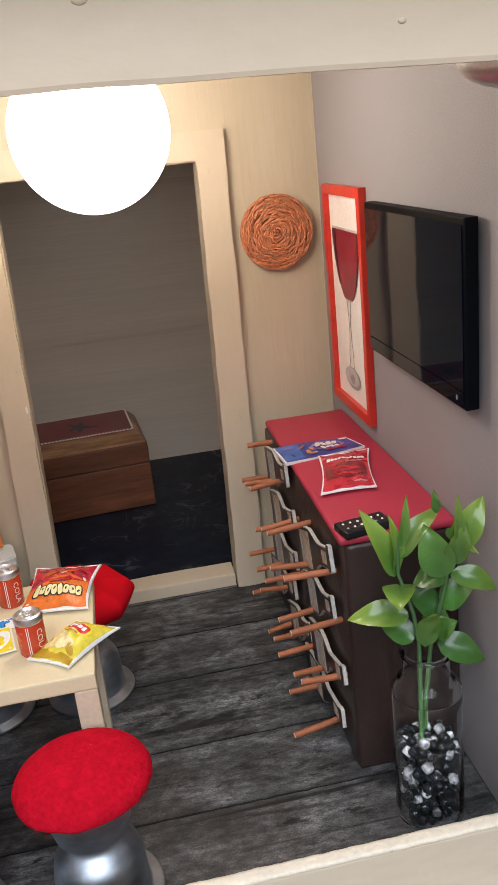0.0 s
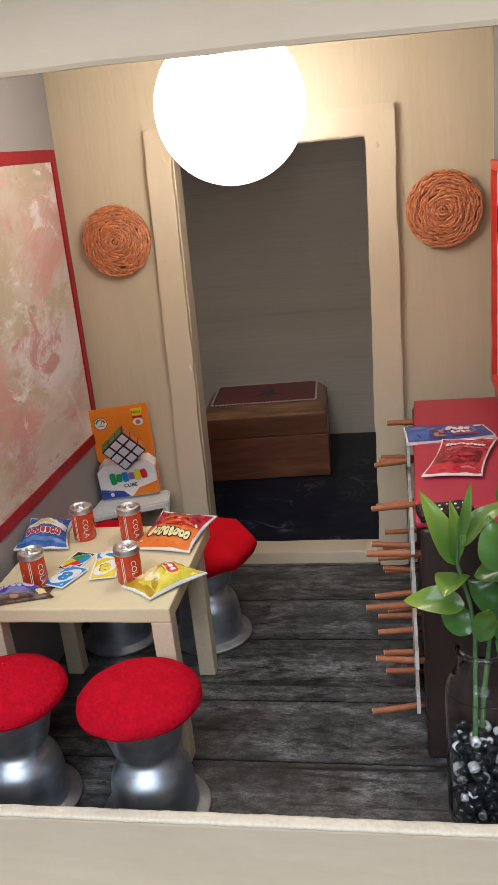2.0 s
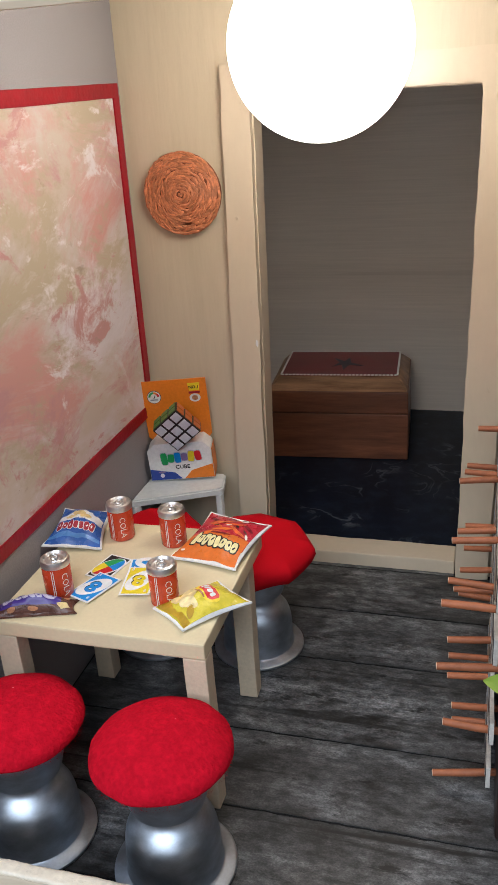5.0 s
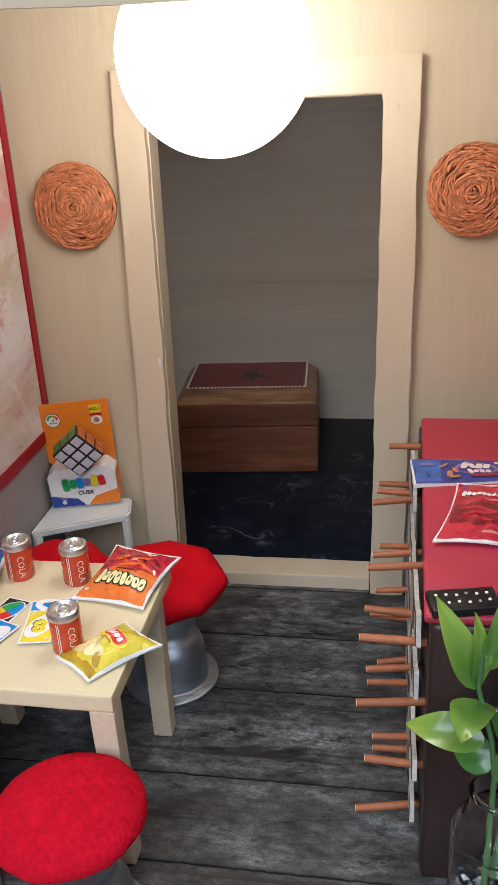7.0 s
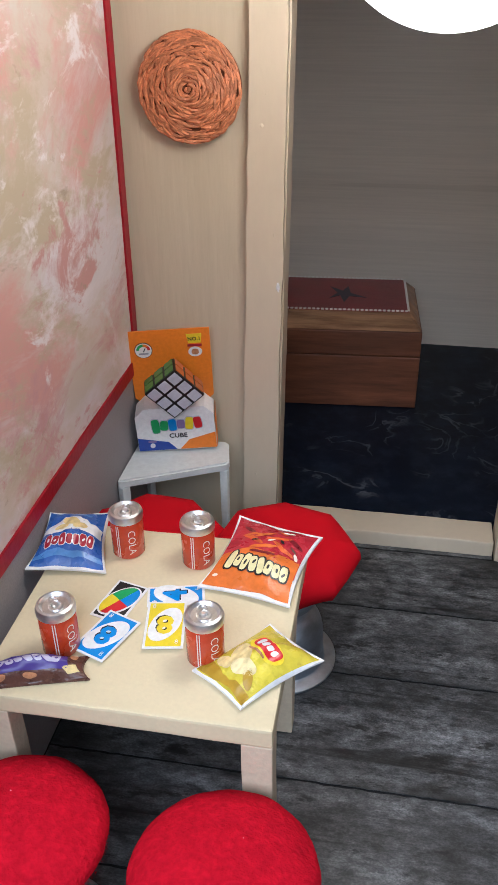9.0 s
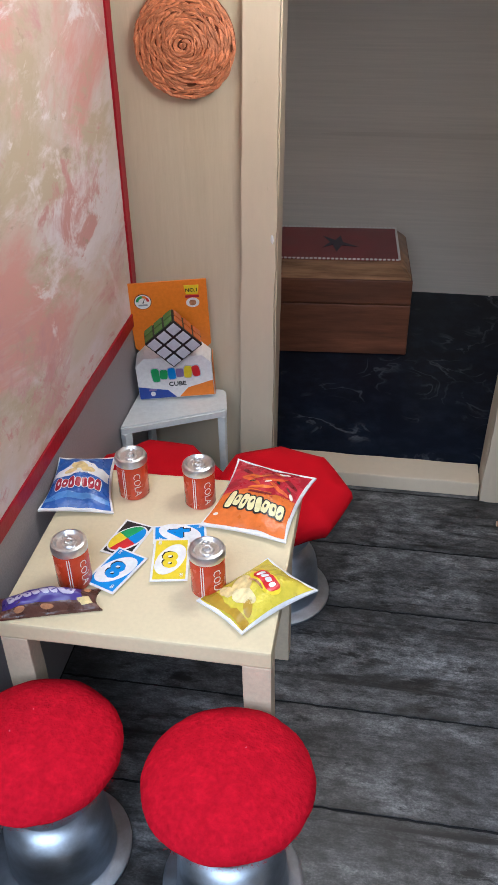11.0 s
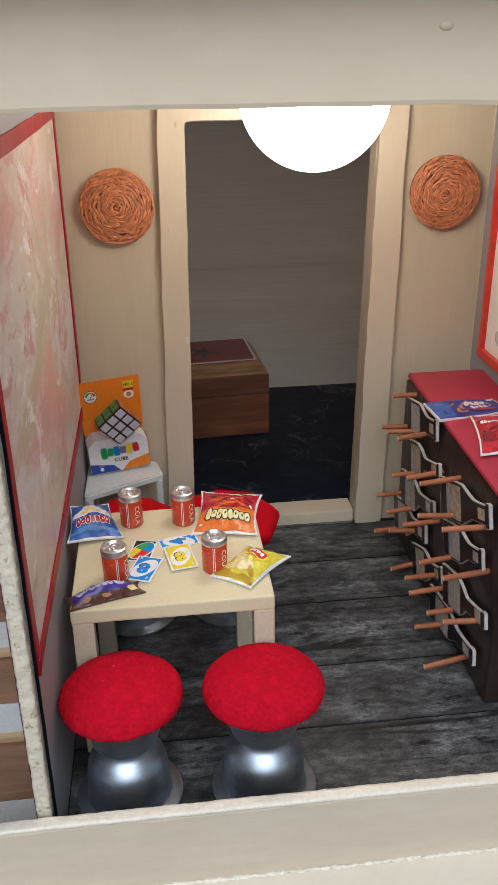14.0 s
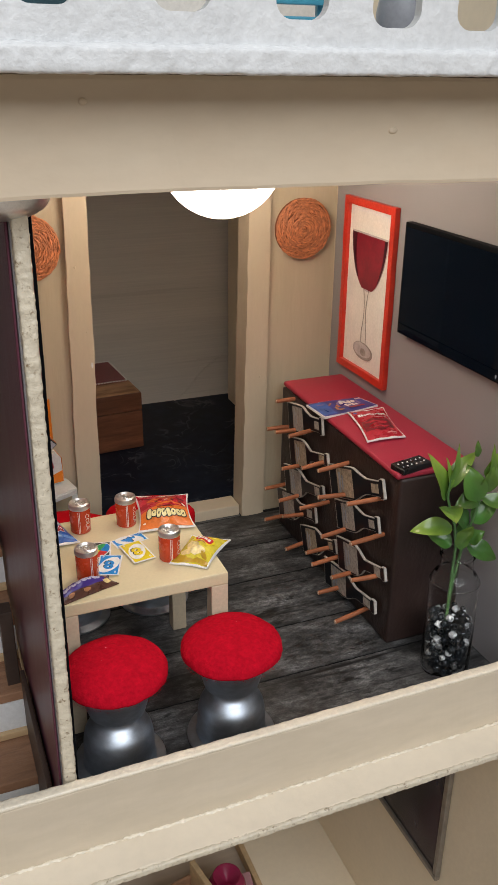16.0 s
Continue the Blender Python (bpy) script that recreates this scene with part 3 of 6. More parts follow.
# ---- the room round the doll's house ----
def shell():
    lo, hi = (-2.2, -2.0, -0.47), (2.2, 2.4, 2.6)
    sides = {
        "room_wall_south": ((lo[0], lo[1] - 0.1, lo[2]), (hi[0], lo[1], hi[2])), "room_wall_north": ((lo[0], hi[1], lo[2]), (hi[0], hi[1] + 0.1, hi[2])),
        "room_wall_west": ((lo[0] - 0.1, lo[1], lo[2]), (lo[0], hi[1], hi[2])), "room_wall_east": ((hi[0], lo[1], lo[2]), (hi[0] + 0.1, hi[1], hi[2])),
    }
    for name, (a, b) in sides.items():
        tagged(part(name, box(a, b), M["room_wall"]), "plain off-white room wall round the dolls' house", "wall", kind="structure")
    tagged(part("room_ceiling", box((lo[0], lo[1], hi[2]), (hi[0], hi[1], hi[2] + 0.1)), M["room_wall"]), "plain off-white room ceiling", "ceiling", kind="structure")
    tagged(part("ground", box((lo[0], lo[1], lo[2] - 0.1), (hi[0], hi[1], lo[2])), M["room_floor"]), "unseen brown floor added under the dolls' house, toned light for bounce", "floor", kind="structure")


shell()

# ---- the doll's house: setting ----
floor = tagged(part("floor", box((XL - 0.008, 0.3634, -0.012), (XR + 0.006, YB + 0.02, -0.0006)), M["slab"]), "dark grey wood-look plank floor of the dolls' room", "floor", kind="structure")

wall_west = tagged(part("wall_west", rough_box((-0.1095, 0.3745, 0.0), (XL, YB, ZC), 12, 0.0002, lean=(0.003, 0, 0)), M["gray_wall"]), "grey papered partition wall, maroon on its far side", "wall", kind="structure")
part("outer_face", rough_box((-0.1112, 0.3745, -0.004), (-0.1097, YB, ZC), 12, 0.0001, lean=(0.003, 0, 0)), M["maroon"], wall_west, "maroon painted far side")
edge = lumpy_bar((-0.1090, 0.3672, 0.0), (-0.1016, 0.3743, ZC - 0.046), 0.0010, 0.0010, 0.0006, 0.0042, 5.0)
for v in edge.verts:
    v.co.x += 0.003 * v.co.z / 0.386
# Thin dark strip standing in for the shaded gap behind the bubbled edge.
gap_strip = rough_box((-0.1012, 0.3728, 0.0), (-0.0995, 0.3744, ZC - 0.046), 30, 0.0004, 0.02, 0.0008, lean=(0.0034, 0, 0))
part("edge_lining", gap_strip, M["tv_body"], wall_west, "dark strip for the shaded gap beside the edge")
part("front_edge", edge, M["cream_edge"], wall_west, "cream painted rough bubbled edge", smooth=70)

wall_east = tagged(part("wall_east", box((XR, YF, -0.46), (XR + 0.008, YB + 0.3, 0.75)), M["cream_low_lit"]), "grey papered side wall above a cream lower storey", "wall", kind="structure")
part("wallpaper", box((XR - 0.0012, YF, 0.0), (XR - 0.0002, YB - 0.001, ZC)), M["gray_wall"], wall_east, "grey woven wallpaper")
part("paper_seam", rough_box((XR - 0.0020, YB - 0.0016, 0.001), (XR - 0.0013, YB - 0.0004, ZC - 0.001), 40, 0.0002, 0.01, 0.0002), M["tan_trim"], wall_east, "pale line along the wallpaper edge in the corner")

# back wall with the doorway cut through it
DL, DR, DT = -0.0105, 0.1455, 0.356
wall_north = thing("wall_north", "tan brush-painted back wall with an open doorway", "wall", kind="structure")
part("wall_left", box((XL - 0.006, YB, -0.002), (DL - 0.002, YB + 0.018, ZC)), M["tan_wall"], wall_north)
part("wall_right", box((DR + 0.002, YB, -0.002), (XR, YB + 0.018, ZC)), M["tan_wall"], wall_north)
part("wall_over_door", box((DL - 0.002, YB, DT + 0.002), (DR + 0.002, YB + 0.018, ZC)), M["tan_wall"], wall_north)

ceiling = tagged(part("ceiling", box((XL - 0.01, 0.3667, ZC), (XR, YB + 0.018, ZC + 0.012)), M["ceiling"]), "off-white painted ceiling", "ceiling", kind="structure")

door_1 = thing("door_1", "open doorway with a tan glossy hand-cut casing", "doorway", kind="structure")
def casing_outline():
    """The hand-cut casing: two leaning uprights under a head board, in x, z."""
    keys = [(-0.0320, 0.0), (-0.0090, 0.0), (-0.0032, 0.3565), (0.1460, 0.3565), (0.1405, 0.0), (0.1650, 0.0), (0.1678, 0.3765), (-0.0228, 0.3765)]
    out = []
    for k, (x, z) in enumerate(keys):
        x2, z2 = keys[(k + 1) % len(keys)]
        steps = max(1, int(math.hypot(x2 - x, z2 - z) / 0.006))
        for q in range(steps):
            p = Vector((x + (x2 - x) * q / steps, z + (z2 - z) * q / steps))
            d = noise.noise_vector(Vector((p.x, p.y, 0.3)) / 0.022) * 0.0009 + noise.noise_vector(Vector((p.x, p.y, 0.7)) / 0.006) * 0.00025
            out.append((p.x + d.x, max(0.0, p.y + d.y) if z + z2 > 0 else 0.0))
    return out


part("casing", moved(prism(casing_outline(), 0.0066, 0.0010), Matrix.Translation((0, 0.7158, 0)) @ TO_WALL_Y), M["tan_trim"], door_1, smooth=50)
part("jamb_left", rough_box((-0.0122, 0.7159, 0.0), (-0.0085, 0.7365, 0.357), 20, 0.0005, 0.02, 0.0006, lean=(0.0060, 0, 0)), M["tan_trim"], door_1)
part("jamb_right", rough_box((0.1407, 0.7159, 0.0), (0.1452, 0.7365, 0.356), 20, 0.0005, 0.02, 0.0006, lean=(0.0055, 0, 0)), M["tan_trim"], door_1)
part("jamb_top", rough_box((-0.0024, 0.7159, 0.3552), (0.1456, 0.7365, 0.3592), 10, 0.0005, 0.02, 0.0006), M["tan_trim"], door_1)
chip = bmesh.new()
bmesh.ops.create_icosphere(chip, subdivisions=2, radius=0.0022)
for v in chip.verts:
    v.co = Vector((v.co.x * 0.5, v.co.y * 0.4, v.co.z * 1.5)) + noise.noise_vector(v.co / 0.0015) * 0.0004 + Vector((-0.0082, 0.7096, 0.187))
part("paint_chip", chip, M["paper"], door_1, "white chip in the paint", smooth=60)
for n in range(14):
    lump = bmesh.new()
    bmesh.ops.create_icosphere(lump, subdivisions=2, radius=random.uniform(0.0005, 0.0012))
    right = n % 2
    z = random.uniform(0.02, 0.36)
    x = (random.uniform(0.140, 0.160) + 0.0055 * z / 0.377) if right else (random.uniform(-0.031, -0.014) + 0.0085 * z / 0.377)
    moved(lump, Matrix.Translation((x, 0.7093, z)) @ Matrix.Diagonal((1, 0.28, random.uniform(1, 2.2), 1)))
    part("paint_lump", lump, M["tan_trim"], door_1, smooth=60)
part("threshold", rough_box((-0.0084, 0.7150, -0.002), (0.1399, 0.7395, 0.0112), 24, 0.0007, 0.02, 0.0012), M["tan_trim"], door_1, "tan painted threshold board")

# front: beam, sill, ledge
def front_beam():
    """The beam over the open front, a little arched and lower towards the side wall."""
    bm = rough_box((-0.36, 0.3430, 0.3853), (XR + 0.06, 0.3665, 0.4345), 80, 0.0006, 0.03, 0.0022)
    for v in bm.verts:
        low, deep = (0.4345 - v.co.z) / 0.0492, (v.co.y - 0.3430) / 0.0235
        v.co.z += low * (0.0012 - 0.08 * v.co.x ** 2 + 0.006 * deep)
    return bm


trim_beam = tagged(part("trim_beam", front_beam(), M["cream_out"]), "beige painted beam with paint lumps over the open front", "beam", kind="structure")
for x, z, r in ((-0.0760, 0.4240, 0.0018), (0.0700, 0.4110, 0.0020), (-0.16, 0.4020, 0.0014), (0.17, 0.3980, 0.0012)):
    lump = bmesh.new()
    bmesh.ops.create_icosphere(lump, subdivisions=2, radius=r)
    moved(lump, Matrix.Translation((x, 0.3429, z)) @ Matrix.Diagonal((random.uniform(1, 1.5), 0.45, 0.8, 1)))
    part("paint_lump", lump, M["cream_out"], trim_beam, smooth=60)
trim_sill = tagged(part("trim_sill", rough_box((-0.36, 0.3555, -0.006), (XR + 0.06, 0.3625, 0.0464), 120, 0.0009, 0.02, 0.0018, lean=(0, 0.001, 0)), M["sill_paint"]), "beige painted upstand along the open front edge", "sill", kind="structure")
part("sill_cap", lumpy_bar((-0.36, 0.3560, 0.0455), (XR + 0.06, 0.3636, 0.0483), 0.0014, 0.0013, 0.00032, 0.006, 9.0), M["cream_bead"], trim_sill, "rough cream paint along the top edge", smooth=70)
trim_ledge = tagged(part("trim_ledge", rough_box((-0.36, 0.3305, -0.0072), (XR + 0.06, 0.3553, -0.0026), 120, 0.0005, 0.015, 0.0014), M["cream_ledge_lit"]), "cream ledge lightened as if lit from above, rough bubbled front edge", "ledge", kind="structure")
part("bubbled_edge", lumpy_bar((-0.36, 0.3288, -0.0076), (XR + 0.06, 0.3322, -0.0026), 0.0009, 0.0009, 0.0005, 0.0018, 2.0), M["cream_edge"], trim_ledge, "rough bubbled board edge", smooth=70)
part("joint_paint", lumpy_bar((-0.36, 0.3540, -0.0034), (XR + 0.06, 0.3564, -0.0019), 0.0009, 0.0007, 0.0011, 0.0034, 7.0), M["cream_bead"], trim_ledge, "bubbled paint along the joint", smooth=70)

# balcony over the beam, with round-ended slots
balcony = thing("trim_balcony", "white rough-painted balcony front with round-ended slots", "balcony", kind="structure")
part("balcony_slab", rough_box((-0.36, 0.315, 0.4347), (XR + 0.06, 0.396, 0.4443), 60, 0.0004, 0.02, 0.0010), M["white_out"], balcony, "white slab with a rough edge")
part("slab_edge", lumpy_bar((-0.36, 0.3118, 0.4346), (XR + 0.06, 0.3160, 0.4445), 0.0014, 0.0013, 0.0005, 0.005, 4.0), M["white_out"], balcony, "rough white paint along the slab", smooth=70)


def slotted_board():
    """A board of posts and rounded slot feet, cut by hand: spacing and depth of the slots vary a little."""
    bm = bmesh.new()
    wide, base, top, y0, y1 = 0.0232, 0.4440, 0.52, 0.3155, 0.3205
    slots = [(-0.143 - 0.049 * k, 0.4578) for k in range(4, -1, -1)] + [(-0.0930, 0.4572), (-0.0415, 0.4564), (0.0083, 0.4549), (0.0515, 0.4529), (0.0925, 0.4528)] + [(0.138 + 0.046 * k, 0.4525) for k in range(3)]
    last = -0.372
    for x, foot in slots:
        xa, xb = x - wide / 2, x + wide / 2
        # post before this slot
        merge(bm, box((last, y0, base), (xa, y1, top)))
        # the foot under the slot, hollowed by two rounded corners
        r = 0.0070
        line = [(xa, base), (xb, base), (xb, foot + r)]
        line += [(xb - r + r * math.cos(a), foot + r - r * math.sin(a)) for a in [math.pi / 2 * k / 6 for k in range(1, 7)]]
        line += [(xa + r - r * math.sin(a), foot + r - r * math.cos(a)) for a in [math.pi / 2 * k / 6 for k in range(0, 7)]]
        merge(bm, prism(line, y1 - y0), Matrix.Translation((0, y1, 0)) @ TO_WALL_Y)
        last = xb
    merge(bm, box((last, y0, base), (XR + 0.06, y1, top)))
    merge(bm, box((-0.372, y0, top), (XR + 0.06, y1, 0.54)))
    bmesh.ops.remove_doubles(bm, verts=bm.verts, dist=1e-5)
    return bm


part("slotted_board", slotted_board(), M["white_out"], balcony)
part("paint_bead", lumpy_bar((-0.36, 0.3126, 0.4414), (XR + 0.06, 0.3160, 0.4452), 0.0014, 0.0012, 0.0004, 0.006, 8.0), M["white_out"], balcony, "soft ridge of white paint", smooth=70)

# upper storey behind the balcony
upper = thing("upper_floor", "pale floor and wall of the storey above", "floor", kind="structure")
part("upper_boards", box((-0.36, 0.397, 0.4465), (XR, YB + 0.018, 0.4525)), M["white_out"], upper)
part("upper_wall", box((-0.36, YB, 0.4527), (XR, YB + 0.018, 0.75)), M["ceiling"], upper)

# the room behind the doorway
backroom = thing("wall_back_room", "grey panels round the small room behind the doorway", "wall", kind="structure")
part("wall_panel", box((-0.14, 1.036, 0.0), (0.40, 1.044, 0.434)), M["back_gray"], backroom)
part("wall_panel", box((-0.148, 0.735, 0.0), (-0.141, 1.036, 0.434)), M["back_gray"], backroom)
part("wall_panel", box((0.401, 0.735, 0.0), (0.408, 1.036, 0.434)), M["back_gray"], backroom)
part("wall_panel", box((XR + 0.009, 0.722, 0.0), (0.400, 0.7345, 0.434)), M["back_gray"], backroom)
# Unseen ceiling added to shut light from above out of the back room.
part("ceiling_panel", box((-0.148, 0.735, 0.4345), (0.408, 1.044, 0.442)), M["ceiling"], backroom)
tagged(part("floor_back_room", box((-0.141, 0.7397, -0.002), (0.40, 1.0358, 0.0112)), M["marble"]), "black marble-look floor with thin white scratches", "floor", kind="structure")


def torn_fold():
    """A crease of loose grey film that hangs off the back wall down to the floor."""
    bm = bmesh.new()
    rows = []
    for i in range(7):
        u = i / 6
        rows.append([bm.verts.new((0.165 + 0.085 * u + 0.004 * math.sin(9 * u), 1.0345 - w, 0.010 + 0.075 * u + dz)) for w, dz in ((0.0008, 0.0007), (0.0012, 0.0002), (0.0008, -0.0006))])
    for a, b in zip(rows, rows[1:]):
        for k in range(2):
            bm.faces.new((a[k], a[k + 1], b[k + 1], b[k]))
    return bm


tagged(part("loose_film", torn_fold(), M["back_gray"], smooth=60), "crease of loose grey film on the back wall", "film")

# ---- lower storey and next-door stairs, glimpsed past the ledge and the partition ----
lower = thing("floor_lower_storey", "cream floor and back wall of the storey below", "floor", kind="structure")
part("lower_floor", box((0.135, 0.40, -0.469), (XR, YB + 0.25, -0.455), 0.001), M["cream_low_lit"], lower)
part("floor_edge", box((0.128, 0.40, -0.469), (0.1348, YB + 0.25, -0.452), 0.001), M["pine"], lower, "pale strip along the floor edge")
part("lower_back_wall", box((-0.36, YB + 0.25, -0.469), (XR, YB + 0.26, -0.013)), M["cream_low_lit"], lower)
part("lower_ceiling", box((XL - 0.01, 0.357, -0.022), (XR, YB + 0.018, -0.0172)), M["cream_low_lit"], lower)

picture_low = thing("picture_frame", "dark framed picture on the cream wall below", "picture", (XR, 0.0, 0.0))
for a, b in (((-0.006, 0.4345, -0.277), (-0.0005, 0.640, -0.271)), ((-0.006, 0.4345, -0.2708), (-0.0005, 0.4405, -0.10)), ((-0.006, 0.630, -0.2708), (-0.0005, 0.640, -0.10)), ((-0.006, 0.432, -0.0998), (-0.0005, 0.640, -0.09))):
    part("frame_bar", box(a, b, 0.0012), M["pewter"], picture_low)
part("picture", box((-0.0035, 0.4407, -0.2707), (-0.0012, 0.6298, -0.1002)), M["dark_art"], picture_low, "dark violet picture")


def lower_things():
    crate = thing("wooden_crate", "small brown wooden crate on the floor below", "crate", (0.03, 0.60, -0.455), 12)
    for k in range(3):
        part("slat", box((-0.045, -0.02, 0.004 + 0.018 * k), (0.02, -0.016, 0.020 + 0.018 * k), 0.0008), M["stair_wood"], crate)
        part("slat", box((-0.045, 0.016, 0.004 + 0.018 * k), (0.02, 0.02, 0.020 + 0.018 * k), 0.0008), M["stair_wood"], crate)
    part("crate_base", box((-0.045, -0.0158, 0.0), (0.02, 0.0158, 0.003)), M["stair_wood"], crate)
    part("crate_post", box((0.0205, -0.02, 0.0), (0.027, 0.02, 0.075), 0.001), M["pine"], crate)
    pot = thing("glass_pot", "dark pink round glass pot", "pot", (0.084, 0.605, -0.437))
    part("pot_body", lathe(curve_profile([(0.0, 0.0), (0.014, 0.0), (0.022, 0.012), (0.021, 0.028), (0.014, 0.036), (0.016, 0.040), (0.013, 0.039), (0.0, 0.03)])), M["magenta"], pot, smooth=50)
    tray = thing("pink_box", "pale pink low box under the pot", "box", (0.088, 0.60, -0.455), -8)
    part("box_body", box((-0.03, -0.035, 0.0), (0.03, 0.035, 0.018), 0.001), M["pink"], tray)
    for k in range(3):
        stick = thing("stick", "pale yellow wooden stick", "stick", (0.045 + 0.006 * k, 0.57 + 0.004 * k, -0.455), group="sticks beside the crate")
        part("shaft", tube([(0, 0, 0), (0.002 * k, 0.004, 0.07)], 0.0016), M["pine"], stick, smooth=50)


lower_things()


def staircase():
    st = thing("staircase", "brown wooden stairs with white risers and pine strips", "stairs", kind="structure")
    steps = [(0.425, -0.085), (0.47, -0.045), (0.52, -0.005), (0.566, 0.032), (0.612, 0.070), (0.658, 0.108)]
    for (ya, za), (yb, zb) in zip(steps, steps[1:]):
        part("tread", box((-0.32, ya, za - 0.008), (-0.1130, yb + 0.003, za), 0.001), M["stair_wood"], st)
        part("riser", box((-0.32, yb, za + 0.0002), (-0.1130, yb + 0.003, zb - 0.0085)), M["white_out"], st, "white painted riser")
        part("strip", box((-0.32, yb - 0.005, za + 0.0002), (-0.1130, yb - 0.0002, za + 0.006), 0.001), M["pine"], st, "pale pine strip")
    part("post", rough_box((-0.1260, 0.530, -0.02), (-0.1165, 0.545, 0.062), 8, 0.0005), M["dark_wood"], st, "dark brown post")
    part("string_board", rough_box((-0.1165, 0.40, -0.09), (-0.1132, 0.52, 0.015), 8, 0.0005), M["dark_wood"], st, "dark brown side board")


staircase()
tagged(part("wall_next_room", box((-0.368, 0.37, -0.46), (-0.36, YB + 0.25, 0.75)), M["cream_out"]), "cream side wall of the next room", "wall", kind="structure")

# ---- lamp ----
globe_lamp = thing("ceiling_lamp", "lit round white globe lamp under the ceiling", "lamp", (0.0705, 0.579, 0.3805))
globe = bmesh.new()
bmesh.ops.create_uvsphere(globe, u_segments=64, v_segments=40, radius=0.0457)
part("globe", globe, M["glow"], globe_lamp, "glowing white globe", smooth=80)
part("mount", lathe([(0.0, 0.0533), (0.016, 0.0533), (0.016, 0.040), (0.0, 0.040)], 32), M["white_plastic"], globe_lamp, smooth=40)


def silver_cap(loc):
    cap = thing("silver_cap", "shiny silvery half-round cap under the beam", "cap", loc, group="caps under the beam")
    part("dome", lathe(curve_profile([(0.0, -0.0125), (0.010, -0.0115), (0.019, -0.007), (0.0225, -0.0015), (0.0225, 0.0)], 6) + [(0.0130, 0.0004), (0.0120, 0.0490), (0.0, 0.0490)], 40), M["lid"], cap, smooth=50)


silver_cap((-0.108, 0.381, 0.3852))
silver_cap((0.2300, 0.383, 0.3885))


# ---- wall things ----
def raffia_disc(x, z, turn, hand=1):
    """A mat sewn from a flat coil: nine rounds of short overlapping raffia wisps."""
    rnd = random.Random(turn)
    disc = thing("wall_mat", "round coiled orange-brown raffia mat on the tan wall", "wall mat", (x, YB, z), group="raffia mats beside the doorway")
    rounds = 11
    for c in range(rounds):
        bm = bmesh.new()
        r = 0.0013 + 0.0262 * c / (rounds - 1)
        wisps = max(6, int(2 * math.pi * r / 0.00158))
        for k in range(wisps):
            a0 = hand * 2 * math.pi * (k + rnd.uniform(-0.4, 0.4)) / wisps + radians(turn)
            r0 = min(r + rnd.gauss(0, 0.0008), 0.0276)
            span = rnd.uniform(0.0055, 0.0110) / max(r0, 0.0045)
            drift, rr = rnd.uniform(0.0006, 0.0030) * (1 if rnd.random() < 0.62 else -1), rnd.uniform(0.00055, 0.00100)
            lift = rnd.uniform(0.0002, 0.0011)
            pts, radii = [], []
            for s_ in range(6):
                u = s_ / 5
                a = a0 + hand * span * (u - 0.5)
                rad = min(max(0.0002, r0 + drift * (u - 0.5)), 0.0281)
                dome = 0.0034 * (1 - (rad / 0.030) ** 2)
                pts.append((rad * math.cos(a), -0.0034 - dome - lift - 0.0009 * math.sin(math.pi * u), rad * math.sin(a)))
                radii.append(rr * (0.5 + 0.65 * math.sin(math.pi * u)))
            tube(pts, radii, 5, bm)
        part("coil", bm, M["raffia"], disc, smooth=60)
    back = lathe(curve_profile([(0.0, 0.0066), (0.012, 0.0062), (0.022, 0.0048), (0.0275, 0.0026), (0.0278, 0.0)], 4), 40)
    moved(back, Matrix.Rotation(radians(90), 4, "X"))
    part("backing", back, M["raffia_gap_shade"], disc, "mat backing darkened for the shade between wisps", smooth=60)


raffia_disc(-0.0570, 0.2955, 20)
raffia_disc(0.2020, 0.2985, 200, -1)


def bars(parent, y0, y1, z0, z1, wide, x0, x1, material, name, waver=0.0004, near=0.0):
    """Four bars of a picture frame on a wall across x, mitre-free, end to end."""
    for a, b in (((x0, y0, z1 - wide), (x1, y1, z1)), ((x0, y0, z0), (x1, y1, z0 + wide)), ((x0, y0, z0 + wide - 0.0008), (x1 - near, y0 + wide, z1 - wide + 0.0008)), ((x0, y1 - wide, z0 + wide - 0.0008), (x1, y1, z1 - wide + 0.0008))):
        part(name, rough_box(a, b, 20, waver, 0.03, 0.0006, lean=None), material, parent)


painting = thing("painting", "large rose and sand abstract print in a dark red frame", "painting", (0, 0, 0))
part("canvas", box((-0.1001, 0.383, 0.135), (-0.0983, 0.706, 0.362)), M["art"], painting, "rose, white and sand abstract print")
bars(painting, 0.377, 0.7115, 0.1275, 0.3695, 0.0092, -0.1003, -0.0972, M["ribbon"], "frame_bar", near=0.0006)
painting.matrix_world = Matrix(((1, 0, 0.009, -0.0012), (0, 1, 0, 0), (0, 0, 1, 0), (0, 0, 0, 1)))


